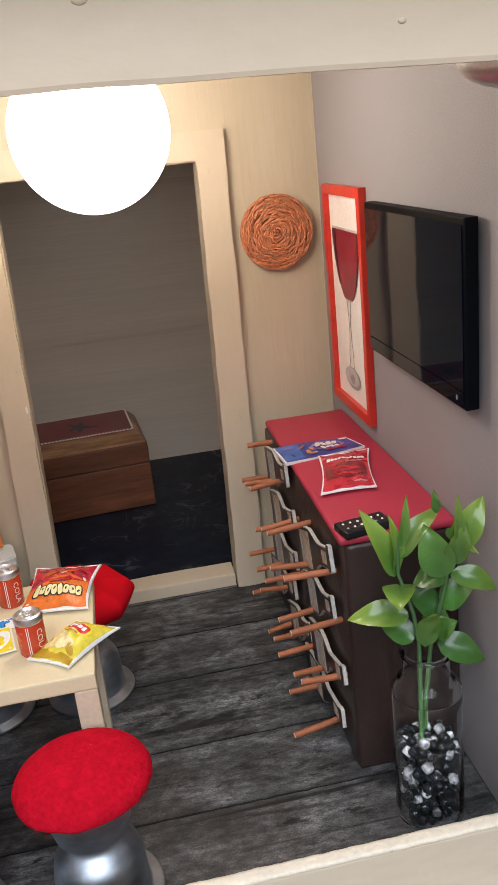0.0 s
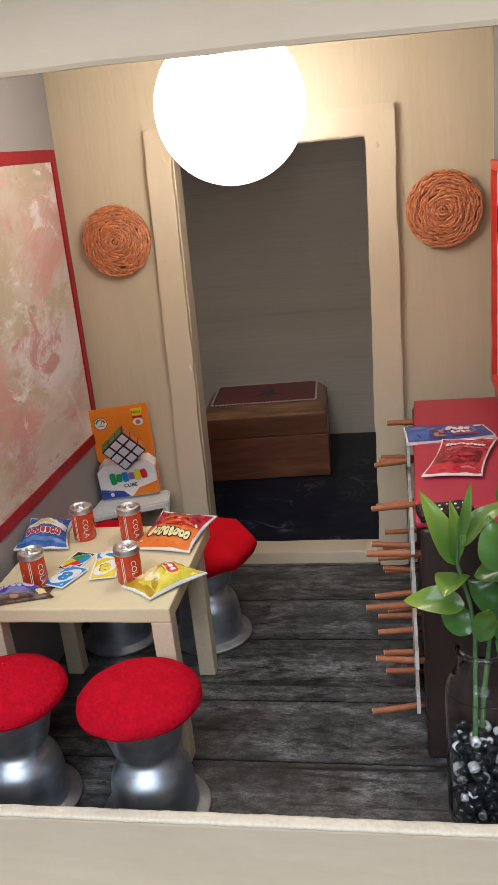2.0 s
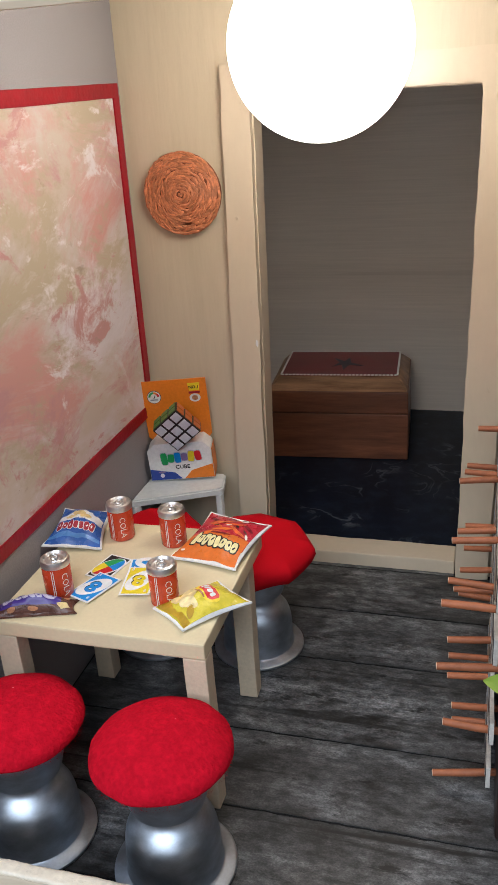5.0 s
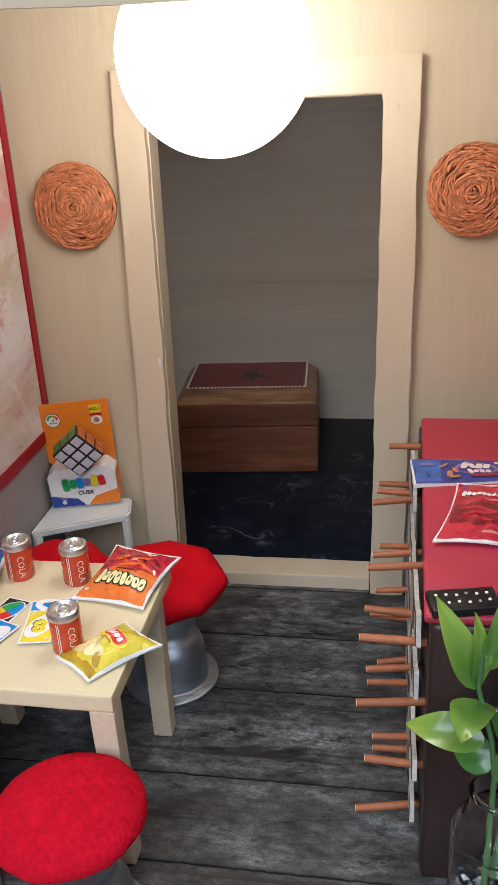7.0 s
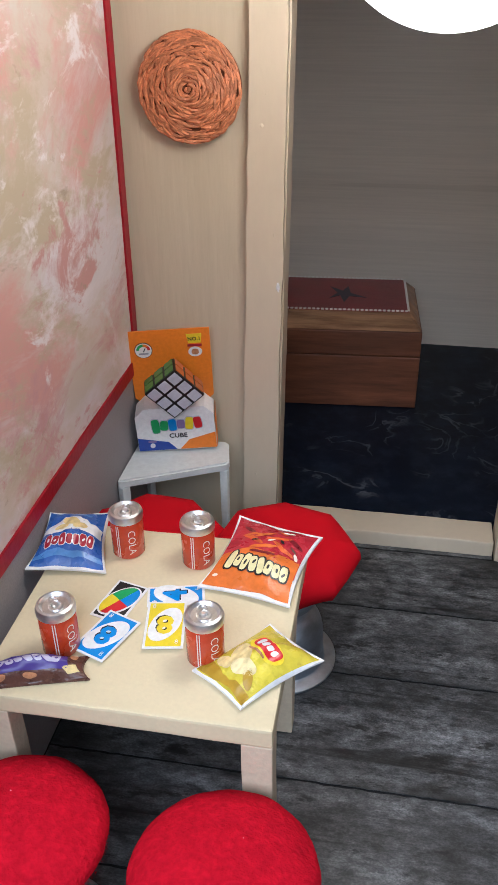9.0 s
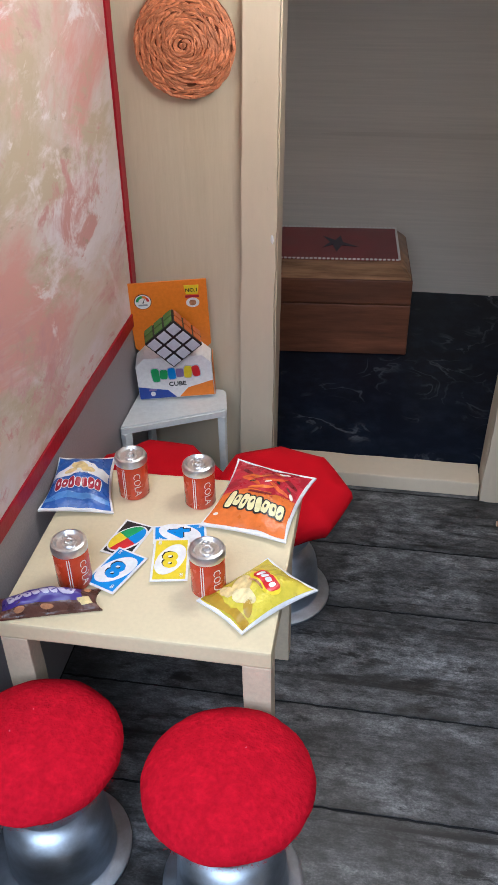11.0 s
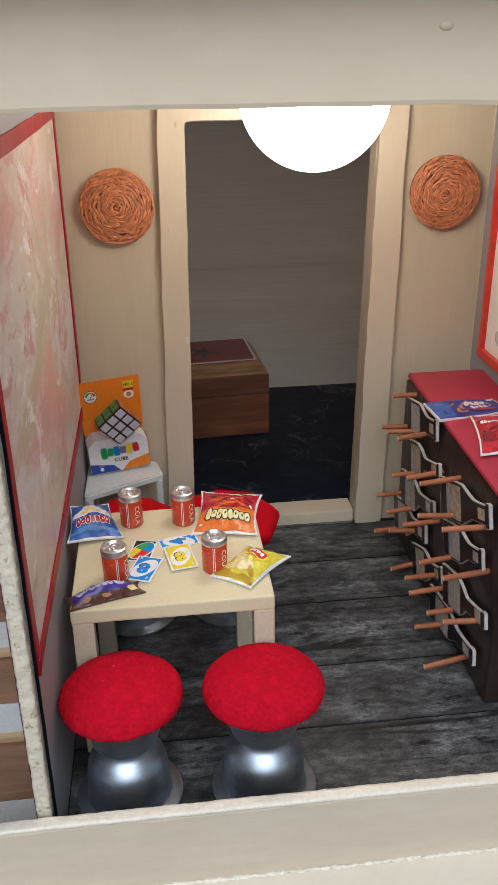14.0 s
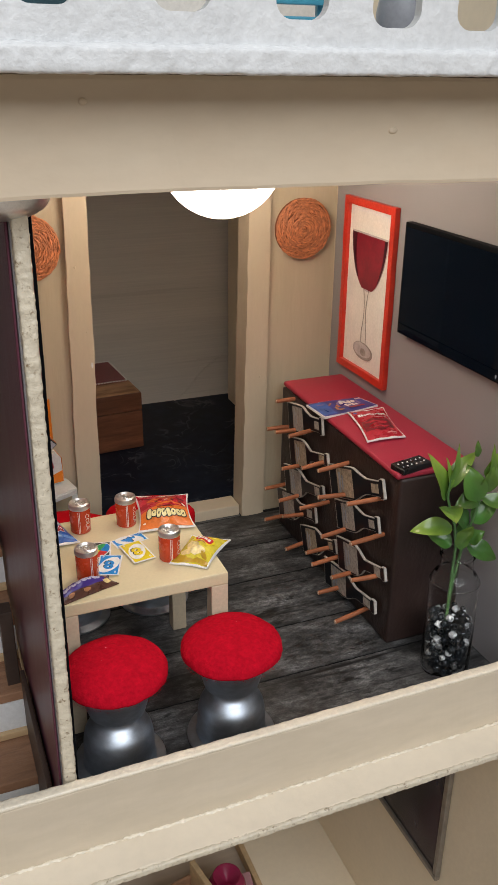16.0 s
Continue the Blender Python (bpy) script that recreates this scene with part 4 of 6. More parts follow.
def wine_picture():
    pic = thing("poster", "tall red-framed poster of a glass of red wine", "poster", (0, 0, 0))
    y0, y1, z0, z1 = 0.6000, 0.6900, 0.1690, 0.3315
    part("backing", box((0.2372, y0 + 0.003, z0 + 0.003), (XR - 0.0014, y1 - 0.003, z1 - 0.003)), M["poster"], pic, "cream poster sheet")
    bars(pic, y0, y1, z0, z1, 0.0068, 0.2335, XR - 0.0014, M["frame_red"], "frame_bar")
    cy, top = (y0 + y1) / 2, z1 - 0.021

    def half(z):
        """Half width of the bowl at a depth under the rim, 0 to 1."""
        return 0.0325 * math.sqrt(max(0.0, 1 - (max(0.0, z - 0.12) / 0.88) ** 1.75)) * (0.92 + 0.08 * min(1, z / 0.15))

    def sheet(outline, lift, name, material, label=""):
        part(name, moved(prism(outline, 0.0002), to_wall_x(0.2371 - lift)), material, pic, label)

    bowl_deep = 0.061
    ks = [0.135 + 0.865 * k / 16 for k in range(17)]
    left = [(cy - half(k), top - bowl_deep * k) for k in ks]
    right = [(cy + half(k), top - bowl_deep * k) for k in reversed(ks[:-1])]
    sheet(left + right, 0.0000, "glass_bowl", M["glass_pale"], "pale glass drawn on the sheet")
    ks = [0.16 + 0.80 * k / 16 for k in range(17)]
    left = [(cy - half(k) * 0.97, top - bowl_deep * k) for k in ks]
    right = [(cy + half(k) * 0.97, top - bowl_deep * k) for k in reversed(ks)]
    sheet(left + right, 0.0004, "wine", M["wine"], "dark red wine")
    for s, wide in ((-1, 0.13), (1, 0.26)):
        outer = [(cy + s * half(k) * 0.965, top - bowl_deep * k) for k in ks[:14]]
        inner = [(cy + s * half(k) * (0.965 - wide * (1 - (k - 0.16) * 0.9)), top - bowl_deep * k) for k in reversed(ks[:14])]
        sheet((outer + inner) if s < 0 else list(reversed(outer + inner)), 0.0007, "wine_shade", M["wine_dark"], "darker edge of the wine")
    for s in (-1, 1):
        line = [(cy + s * (0.0045 - 0.003 * math.sin(math.pi * min(1, k / 6))), top - bowl_deep - 0.053 * k / 8 + 0.002) for k in range(9)]
        sheet(line + [(a + 0.0008, b) for a, b in reversed(line)], 0.0004, "stem_line", M["glass_print"])
    sheet(oval(cy, top - 0.1175, 0.0185, 0.0082, 28), 0.0004, "foot", M["glass_print"])
    sheet(oval(cy + 0.001, top - 0.1165, 0.0165, 0.0066, 28), 0.0008, "foot_shine", M["glass_pale"])
    sheet(oval(cy - 0.002, top - 0.1180, 0.0050, 0.0036, 20), 0.0012, "foot_shade", M["glass_print"])


wine_picture()

tv = thing("television", "flat black glossy television on the grey wall", "television", (0, 0, 0))
part("body", box((0.2295, 0.4305, 0.2315), (0.2365, 0.5765, 0.3245), 0.0008), M["tv_body"], tv)
part("screen", box((0.2288, 0.4325, 0.2412), (0.2294, 0.5745, 0.3210)), M["tv"], tv, "glossy black screen")
part("lower_bar", box((0.2287, 0.4325, 0.2328), (0.2294, 0.5745, 0.2407)), M["tv"], tv, "glossy strip under the screen")
part("badge", moved(prism(oval(0.4395, 0.2366, 0.0008, 0.0014, 14), 0.0002), to_wall_x(0.2286)), M["grey"], tv, "small grey badge")
part("wall_mount", box((0.2366, 0.46, 0.25), (XR - 0.0013, 0.54, 0.30)), M["tv_body"], tv)


# ---- table and stools ----
TT = 0.110


def dining_table():
    t = thing("low_table", "square cream-painted low table with four legs", "table", (-0.0315, 0.510, 0))
    part("tabletop", rough_box((-0.0605, -0.0575, TT - 0.0095), (0.0600, 0.0560, TT), 16, 0.0004, 0.02, 0.0012), M["table"], t)
    for x0, x1, y0, y1 in ((-0.0600, -0.0475, -0.0570, -0.046), (0.0475, 0.0600, -0.0570, -0.046), (-0.0560, -0.0440, 0.0345, 0.0455), (0.0445, 0.0565, 0.0345, 0.0455)):
        leg = rough_box((x0, y0, 0.0), (x1, y1, TT - 0.0097), 10, 0.0004, 0.02, 0.0008)
        part("leg", leg, M["table_leg"], t)


dining_table()

STOOL = [(0.0, 0.0), (0.0300, 0.0), (0.0315, 0.0008), (0.0315, 0.0022), (0.0300, 0.0032), (0.0262, 0.0036), (0.0250, 0.0046), (0.0243, 0.0080)]
BELL = curve_profile([(0.0243, 0.008), (0.0241, 0.016), (0.0236, 0.0235), (0.0222, 0.0298), (0.0192, 0.0345), (0.0160, 0.0376), (0.0145, 0.0400), (0.0142, 0.0425), (0.0147, 0.0450)], 5)
CUP = [(0.0180, 0.0455), (0.0192, 0.0464), (0.0200, 0.0495), (0.0230, 0.0610), (0.0256, 0.0708), (0.0250, 0.0714), (0.0, 0.0714)]


def stool(loc, seat, turn=0.0, tilt=(0, 0)):
    kind = {"felt": "stool with a round red felt cushion on a bell-shaped steel foot", "cloth": "stool with a faceted red cloth cushion on a bell-shaped steel foot"}[seat]
    s = thing("stool", kind, "stool", (*loc, 0.0), turn, group="stools round the low table")
    part("foot", lathe(STOOL + BELL[1:] + CUP, 64), M["steel"], s, "bell-shaped brushed steel foot", smooth=35)
    if seat == "felt":
        bm = lathe(curve_profile([(0.0, 0.0905), (0.010, 0.0900), (0.020, 0.0880), (0.0285, 0.0842), (0.0335, 0.0798), (0.0349, 0.0762), (0.0340, 0.0736), (0.0305, 0.0714), (0.0235, 0.0704), (0.0, 0.0700)], 7), 96)
        for v in bm.verts:
            v.co += noise.noise_vector(Vector((v.co.x + loc[0], v.co.y + loc[1], v.co.z)) / 0.011) * 0.0005 + noise.noise_vector(v.co / 0.0032) * 0.00025
            v.co.z += tilt[0] * v.co.x + tilt[1] * v.co.y
        cushion = part("cushion", bm, M["felt"], s, "domed red felt cushion", smooth=80)
        # loose fibres that stand off the felt
        fz = bmesh.new()
        rnd = random.Random(int(loc[0] * 1e4))
        for _ in range(5000):
            a, h = rnd.uniform(0, 2 * math.pi), rnd.random()
            r = 0.0349 * math.sqrt(rnd.random())
            z = 0.0905 - 0.0143 * (r / 0.0349) ** 2.6 if h < 0.72 else rnd.uniform(0.071, 0.0775)
            r = r if h < 0.72 else 0.0343
            p = Vector((r * math.cos(a), r * math.sin(a), z + tilt[0] * r * math.cos(a) + tilt[1] * r * math.sin(a)))
            out = Vector((math.cos(a) * r / 0.036, math.sin(a) * r / 0.036, 0.9 if h < 0.72 else 0.1)).normalized()
            way = (out * 0.7 + Vector((rnd.uniform(-1, 1), rnd.uniform(-1, 1), rnd.uniform(-0.6, 0.6)))).normalized()
            tip = p + way * rnd.uniform(0.0004, 0.0010)
            w = way.orthogonal().normalized() * 0.00007
            fz.faces.new([fz.verts.new(c) for c in (p - w - out * 0.0003, p + w - out * 0.0003, tip)])
        tagged(part("fibre", fz, M["felt"], cushion), kind="stuff")
        for _ in range(6):
            a, r = rnd.uniform(0, 2 * math.pi), 0.031 * math.sqrt(rnd.random())
            speck = bmesh.new()
            bmesh.ops.create_icosphere(speck, subdivisions=1, radius=rnd.uniform(0.00018, 0.0003))
            z = 0.0905 - 0.0143 * (r / 0.0349) ** 2.6 + (tilt[0] * math.cos(a) + tilt[1] * math.sin(a)) * r
            part("lint", moved(speck, Matrix.Translation((r * math.cos(a), r * math.sin(a), z))), M["paper"], cushion, "white speck of lint")
    else:
        bm = bmesh.new()
        n, rings = 8, []
        levels = [(0.0, 0.0895, 1), (0.35, 0.0893, 1), (0.66, 0.0880, 1), (0.88, 0.0845, 1), (0.985, 0.0785, 1), (1.0, 0.0745, 1), (0.93, 0.0685, 1), (0.60, 0.0650, 1), (0.0, 0.0650, 1)]
        seg = 96
        for f, z, _ in levels:
            ring = []
            for k in range(seg):
                a = 2 * math.pi * k / seg
                flat = math.cos(math.pi / n) / math.cos((a % (2 * math.pi / n)) - math.pi / n)
                r = 0.0418 * f * (flat if f > 0.5 else 1.0) * (1 + 0.02 * math.sin(3 * a + 1))
                ring.append(Vector((r * math.cos(a), r * math.sin(a), z + 0.0018 * noise.noise(Vector((r * math.cos(a) * 45, r * math.sin(a) * 45, loc[0] * 50))))))
            rings.append([bm.verts.new(c) for c in ring])
        for a, b in zip(rings, rings[1:]):
            for k in range(seg):
                bm.faces.new((a[k], a[(k + 1) % seg], b[(k + 1) % seg], b[k]))
        bmesh.ops.remove_doubles(bm, verts=bm.verts, dist=1e-6)
        part("cushion", bm, M["cloth"], s, "faceted red cloth cushion", smooth=50)


stool((0.0165, 0.4150), "felt", 0, (0.01, -0.02))
stool((-0.0640, 0.4180), "felt", 40, (-0.01, -0.02))
stool((0.0115, 0.6000), "cloth", 6)
stool((-0.0610, 0.5970), "cloth", 20)


# ---- on the table ----
def drink_can(x, y, turn):
    can = thing("drink_can", "small red cola can with a silver lid", "can", (x, y, TT), turn, group="cola cans on the table")
    r = 0.0078
    part("body", lathe([(0.0, 0.0), (r - 0.0008, 0.0), (r, 0.0010), (r, 0.0198), (r - 0.0002, 0.0201)], 48), M["can"], can, "orange-red printed can wall", smooth=40)
    part("lid", lathe([(r - 0.0002, 0.0199), (r + 0.0004, 0.0203), (r + 0.0005, 0.0224), (r - 0.0001, 0.0240), (r - 0.0012, 0.0245), (r - 0.0017, 0.0239), (r - 0.0024, 0.0231), (0.0, 0.0231)], 48), M["lid"], can, "silver lid", smooth=35)
    tab = tube([(0.0026 * math.cos(a), 0.0030 * math.sin(a) - 0.0012, 0.0236) for a in [2 * math.pi * k / 14 for k in range(15)]], 0.0007, 6)
    merge(tab, lathe([(0.0, 0.0242), (0.0011, 0.0242), (0.0015, 0.0232)], 14))
    merge(tab, tube([(0.0018 * math.cos(a), 0.0020 * math.sin(a) + 0.0030, 0.0234) for a in [2 * math.pi * k / 12 for k in range(13)]], 0.0005, 6))
    part("pull_tab", tab, M["lid"], can, "silver pull tab", smooth=50)

    def wrap(bm, at):
        for v in bm.verts:
            a = at + v.co.x / r
            rr = r + 0.00012 + v.co.z
            v.co = Vector((rr * math.cos(a), rr * math.sin(a), v.co.y))
        return bm

    word = letters("COLA", 0.0052, 0.00005, -0.00006)
    bmesh.ops.triangulate(word, faces=word.faces)
    bmesh.ops.subdivide_edges(word, edges=word.edges[:], cuts=3)
    moved(word, Matrix.Translation((0, 0.0100, 0)) @ Matrix.Rotation(radians(-90), 4, "Z"))
    part("word", wrap(word, radians(-70)), M["pale"], can, "pale word COLA down the side")
    for dx in (-0.0062, -0.0072):
        line = prism(rect(dx, 0.0012, dx + 0.0004, 0.0193), 0.00005)
        part("stripe", wrap(line, radians(-70)), M["pale"], can)


drink_can(-0.0568, 0.5490, 12)
drink_can(-0.0215, 0.5466, 22)
drink_can(-0.0655, 0.4818, 40)
drink_can(-0.0046, 0.4862, 22)


def quad_surface(corners, puff, base):
    """A pillow over four corners a, b, c, d (u along a to b, v along a to d); a corner's third number lifts it."""
    a, b, c, d = [Vector((p[0], p[1], p[2] if len(p) > 2 else 0.0)) for p in corners]

    def surface(u, v, lift=0.0):
        pinch = 0.12 * math.sin(math.pi * v) ** 0.8 if 0 < v < 1 else 0.0
        uu = u + pinch * (0.5 - u) * 2 * 0.5
        vv = v + 0.03 * math.sin(math.pi * min(max(u, 0), 1)) * (1 - 2 * v)
        p = a.lerp(b, uu).lerp(d.lerp(c, uu), vv)
        e = max(0.0, math.sin(math.pi * min(max(u, 0), 1))) * max(0.0, math.sin(math.pi * min(max((v - 0.03) / 0.94, 0), 1)))
        crease = 0.0007 * math.sin(5.5 * math.pi * u + 2) * max(0.0, 1 - abs(v - 0.5) * 2) ** 0 * (abs(2 * v - 1) ** 4) * (1 - abs(2 * v - 1) ** 12)
        wrinkle = 0.0011 * noise.noise(Vector((u * 6, v * 3.5, base * 300 + corners[0][0] * 90))) * min(1, e * 2.5) + 0.0004 * noise.noise(Vector((u * 16, v * 9, corners[0][0] * 90))) * min(1, e * 3)
        return Vector((p.x, p.y, base + p.z + puff * e ** 0.75 + wrinkle + crease + lift))

    def under(u, v):
        p = surface(u, v)
        q = a.lerp(b, u).lerp(d.lerp(c, u), v)
        return Vector((p.x, p.y, base + q.z - 0.0009))

    return surface, under


def snack_bag(name, label, corners, puff, prints, category="snack bag", base=TT + 0.0012, edge="paper", edge_label="white paper edge"):
    surface, under = quad_surface(corners, puff, base)
    bag = thing(name, label, category)
    n = 26
    bm = bmesh.new()
    top = [[bm.verts.new(surface(i / n, j / n)) for j in range(n + 1)] for i in range(n + 1)]
    low = [[bm.verts.new(under(i / n, j / n)) for j in range(n + 1)] for i in range(n + 1)]
    for i in range(n):
        for j in range(n):
            bm.faces.new((top[i][j], top[i + 1][j], top[i + 1][j + 1], top[i][j + 1]))
            bm.faces.new((low[i][j], low[i][j + 1], low[i + 1][j + 1], low[i + 1][j]))
    for i in range(n):
        bm.faces.new((top[i][0], low[i][0], low[i + 1][0], top[i + 1][0]))
        bm.faces.new((top[i + 1][n], low[i + 1][n], low[i][n], top[i][n]))
        bm.faces.new((top[0][i + 1], low[0][i + 1], low[0][i], top[0][i]))
        bm.faces.new((top[n][i], low[n][i], low[n][i + 1], top[n][i + 1]))
    part("bag_body", bm, M[edge], bag, edge_label, smooth=50)
    for what, outline, material, tier in prints:
        fine = []
        for q, (u, v) in enumerate(outline):
            u2, v2 = outline[(q + 1) % len(outline)]
            steps = max(1, int(max(abs(u2 - u), abs(v2 - v)) / 0.045))
            fine += [(u + (u2 - u) * s / steps, v + (v2 - v) * s / steps) for s in range(steps)]
        wide = max(p[0] for p in fine) - min(p[0] for p in fine) > 0.35
        part(what, on_surface(surface, fine, 0.00030 + 0.00010 * tier, 14 if wide else 4), M[material], bag, smooth=60)
    return bag


E2 = 0.028


def word_shapes(x0, x1, y, tall, count, slope, rim, fill, tier, grow=0.020, seed=1, arc=0.0):
    """A row of rounded blocks with a rim, in place of a word's letters."""
    rnd = random.Random(seed)
    pitch = (x1 - x0) / count
    rims, blocks, gaps = [], [], []
    for k in range(count):
        f = (k + 0.5) / count
        big = rnd.choice((0.82, 0.9, 1.0, 1.1)) if k else 1.3
        cx, cy = x0 + pitch * (k + 0.5), y + slope * (f - 0.5) + arc * (2 * f - 1) ** 2
        lean = rnd.uniform(-14, 14)
        rims.append(("word_rim", pill(cx, cy, pitch * 0.50 + grow, tall / 2 * big + grow, lean, 14, 0.6), rim, tier))
        blocks.append(("word_block", pill(cx, cy, pitch * rnd.uniform(0.41, 0.48), tall / 2 * big, lean, 14, 0.6), fill, tier + 1))
        if rnd.random() < 0.65:
            gaps.append(("word_gap", pill(cx + pitch * rnd.uniform(-0.06, 0.12), cy + tall * rnd.uniform(-0.12, 0.12), pitch * 0.14, tall * 0.17 * big, lean + rnd.choice((0, 0, 40)), 10, 0.8), rim, tier + 2))
    return rims + blocks + gaps


snack_bag("snack_bag", "small blue crisp bag with white cloud and dark red word shapes", [(-0.0985, 0.5560, 0.0115), (-0.0735, 0.5720, 0.0030), (-0.0615, 0.5285, 0.0008), (-0.0985, 0.5220, 0.0035)], 0.0080, [
    ("print", rect(E2, E2, 1 - E2, 1 - E2), "bag_blue", 0), ("pale_band", wavy([(0.04, 0.84), (0.3, 0.80), (0.7, 0.82), (0.96, 0.84), (0.96, 0.90), (0.5, 0.88), (0.04, 0.90)], 0.02), "bag_sky", 1),
    ("cloud", wavy([(0.035, 0.44), (0.20, 0.36), (0.34, 0.26), (0.60, 0.24), (0.78, 0.35), (0.965, 0.40), (0.965, 0.57), (0.6, 0.53), (0.3, 0.57), (0.035, 0.54)], 0.03), "paper", 1),
    ("crisp", wavy(oval(0.47, 0.36, 0.15, 0.085, 20, 15), 0.02, 2), "chip", 2), ("crisp", wavy(oval(0.64, 0.45, 0.11, 0.05, 18, -10), 0.02, 2), "chip", 3), ("crisp", wavy(oval(0.34, 0.46, 0.11, 0.05, 18), 0.02, 2), "chip", 2), ("small_word", pill(0.62, 0.17, 0.14, 0.022), "bag_sky", 2)]
    + word_shapes(0.14, 0.86, 0.685, 0.150, 7, -0.02, "paper", "dark_red", 4, 0.006, 3))
snack_bag("snack_bag", "red and orange snack bag with cream word shapes edged in black", [(-0.0075, 0.5775, 0.0050), (0.0355, 0.5655, 0.0055), (0.0260, 0.5180, 0.0020), (-0.0175, 0.5260, 0.0010)], 0.0068, [
    ("print", rect(E2, E2, 1 - E2, 0.70), "bag_red", 0), ("lower_print", wavy([(E2, 0.60), (0.3, 0.53), (0.6, 0.52), (1 - E2, 0.48), (1 - E2, 1 - E2), (E2, 1 - E2)], 0.02), "bag_orange", 1),
    ("curl", wavy(oval(0.33, 0.38, 0.16, 0.030, 22, 22), 0.02, 2), "curl", 2), ("curl", wavy(oval(0.62, 0.30, 0.16, 0.026, 22, -24), 0.02, 2), "curl", 3), ("curl", wavy(oval(0.72, 0.42, 0.15, 0.028, 22, 20), 0.02, 2), "curl", 2), ("curl", oval(0.5, 0.47, 0.17, 0.024, 22, -16), "bag_orange", 4),
    ("curl", oval(0.22, 0.22, 0.10, 0.025, 18, 30), "curl_dark", 2), ("curl", oval(0.82, 0.28, 0.12, 0.026, 18, 24), "curl_dark", 3), ("curl", oval(0.45, 0.28, 0.13, 0.024, 18, -30), "bag_orange", 4), ("curl", wavy(oval(0.30, 0.30, 0.14, 0.020, 18, -12), 0.02, 2), "bag_orange", 3),
    ("curl", wavy(oval(0.62, 0.17, 0.09, 0.020, 18, 15), 0.02, 2), "curl", 4), ("pale_patch", wavy(oval(0.56, 0.37, 0.05, 0.014, 18, -35), 0.02, 2), "pale", 5), ("pale_patch", wavy(oval(0.69, 0.15, 0.07, 0.018, 18, -10), 0.02, 2), "pale", 5), ("pale_patch", wavy(oval(0.90, 0.46, 0.05, 0.024, 18, 40), 0.02, 2), "pale", 5), ("pale_patch", oval(0.10, 0.86, 0.03, 0.018, 14), "pale", 2),
    ("dark_patch", oval(0.68, 0.33, 0.03, 0.018, 14, 35), "black", 5), ("dark_patch", oval(0.36, 0.40, 0.045, 0.014, 14, -15), "choc", 5), ("dark_patch", oval(0.84, 0.38, 0.05, 0.012, 14, 30), "choc", 5), ("small_word", pill(0.52, 0.555, 0.16, 0.016, -3), "curl_dark", 4)]
    + word_shapes(0.15, 0.90, 0.715, 0.165, 8, 0.035, "black", "cream_word", 5, 0.016, 5, -0.02))
snack_bag("snack_bag", "yellow crisp bag with a red emblem and pale crisps", [(0.0190, 0.5070, 0.0015), (0.0440, 0.4885, 0.0025), (0.0150, 0.4595, 0.0010), (-0.0082, 0.4765, 0.0005)], 0.0085, [
    ("print", rect(E2, E2, 1 - E2, 1 - E2), "bag_yellow", 0), ("shade", wavy([(0.04, 0.80), (0.4, 0.90), (0.96, 0.86), (0.96, 0.96), (0.04, 0.96)], 0.03), "bag_gold", 1), ("crisp", wavy(oval(0.40, 0.64, 0.21, 0.12, 22, 30), 0.02, 2), "chip", 2), ("crisp", wavy(oval(0.60, 0.73, 0.19, 0.09, 22, -10), 0.02, 2), "chip_pale", 3), ("crisp", wavy(oval(0.30, 0.79, 0.15, 0.07, 20, 10), 0.02, 2), "chip", 4), ("crisp", wavy(oval(0.78, 0.78, 0.12, 0.06, 20, 30), 0.02, 2), "bag_gold", 3),
    ("emblem_glow", oval(0.58, 0.42, 0.30, 0.13, 26, 2), "yellow", 5), ("emblem", pill(0.58, 0.40, 0.24, 0.090, 4, 24, 0.55), "red", 6), ("small_word", pill(0.54, 0.53, 0.16, 0.016), "nut", 6)]
    + [w for w in word_shapes(0.40, 0.76, 0.40, 0.09, 4, 0.01, "red", "paper", 7, 0.004, 9) if w[0] == "word_block"])


def chocolate_bar():
    return snack_bag("chocolate_bar", "brown wrapped chocolate bar with a violet word band", [(-0.0965, 0.4640), (-0.0515, 0.4780), (-0.0475, 0.4655), (-0.0915, 0.4520)], 0.0090, [
        ("print", rect(0.01, 0.04, 0.99, 0.96), "choc", 0), ("word_band", pill(0.44, 0.52, 0.42, 0.30, 0, 28, 0.35), "purple", 1),
        ("nut", wavy(oval(0.22, 0.88, 0.05, 0.05, 14, 20), 0.03, 2), "nut", 1), ("nut", wavy(oval(0.36, 0.10, 0.04, 0.06, 14, -8), 0.03, 2), "chip", 2), ("nut", wavy(oval(0.50, 0.89, 0.055, 0.05, 14, -8), 0.03, 2), "nut", 2), ("nut", wavy(oval(0.64, 0.10, 0.045, 0.06, 14, 10), 0.03, 2), "nut", 1),
        ("nut", wavy(oval(0.90, 0.28, 0.04, 0.13, 14), 0.02, 2), "nut", 2), ("cream", wavy([(0.80, 0.74), (0.93, 0.60), (0.96, 0.80), (0.82, 0.90)], 0.02), "chip", 1)]
        + word_shapes(0.08, 0.80, 0.54, 0.26, 8, 0.0, "purple", "lilac_word", 2, 0.004, 4), "chocolate bar", edge="choc", edge_label="brown wrapper edge")


chocolate_bar()


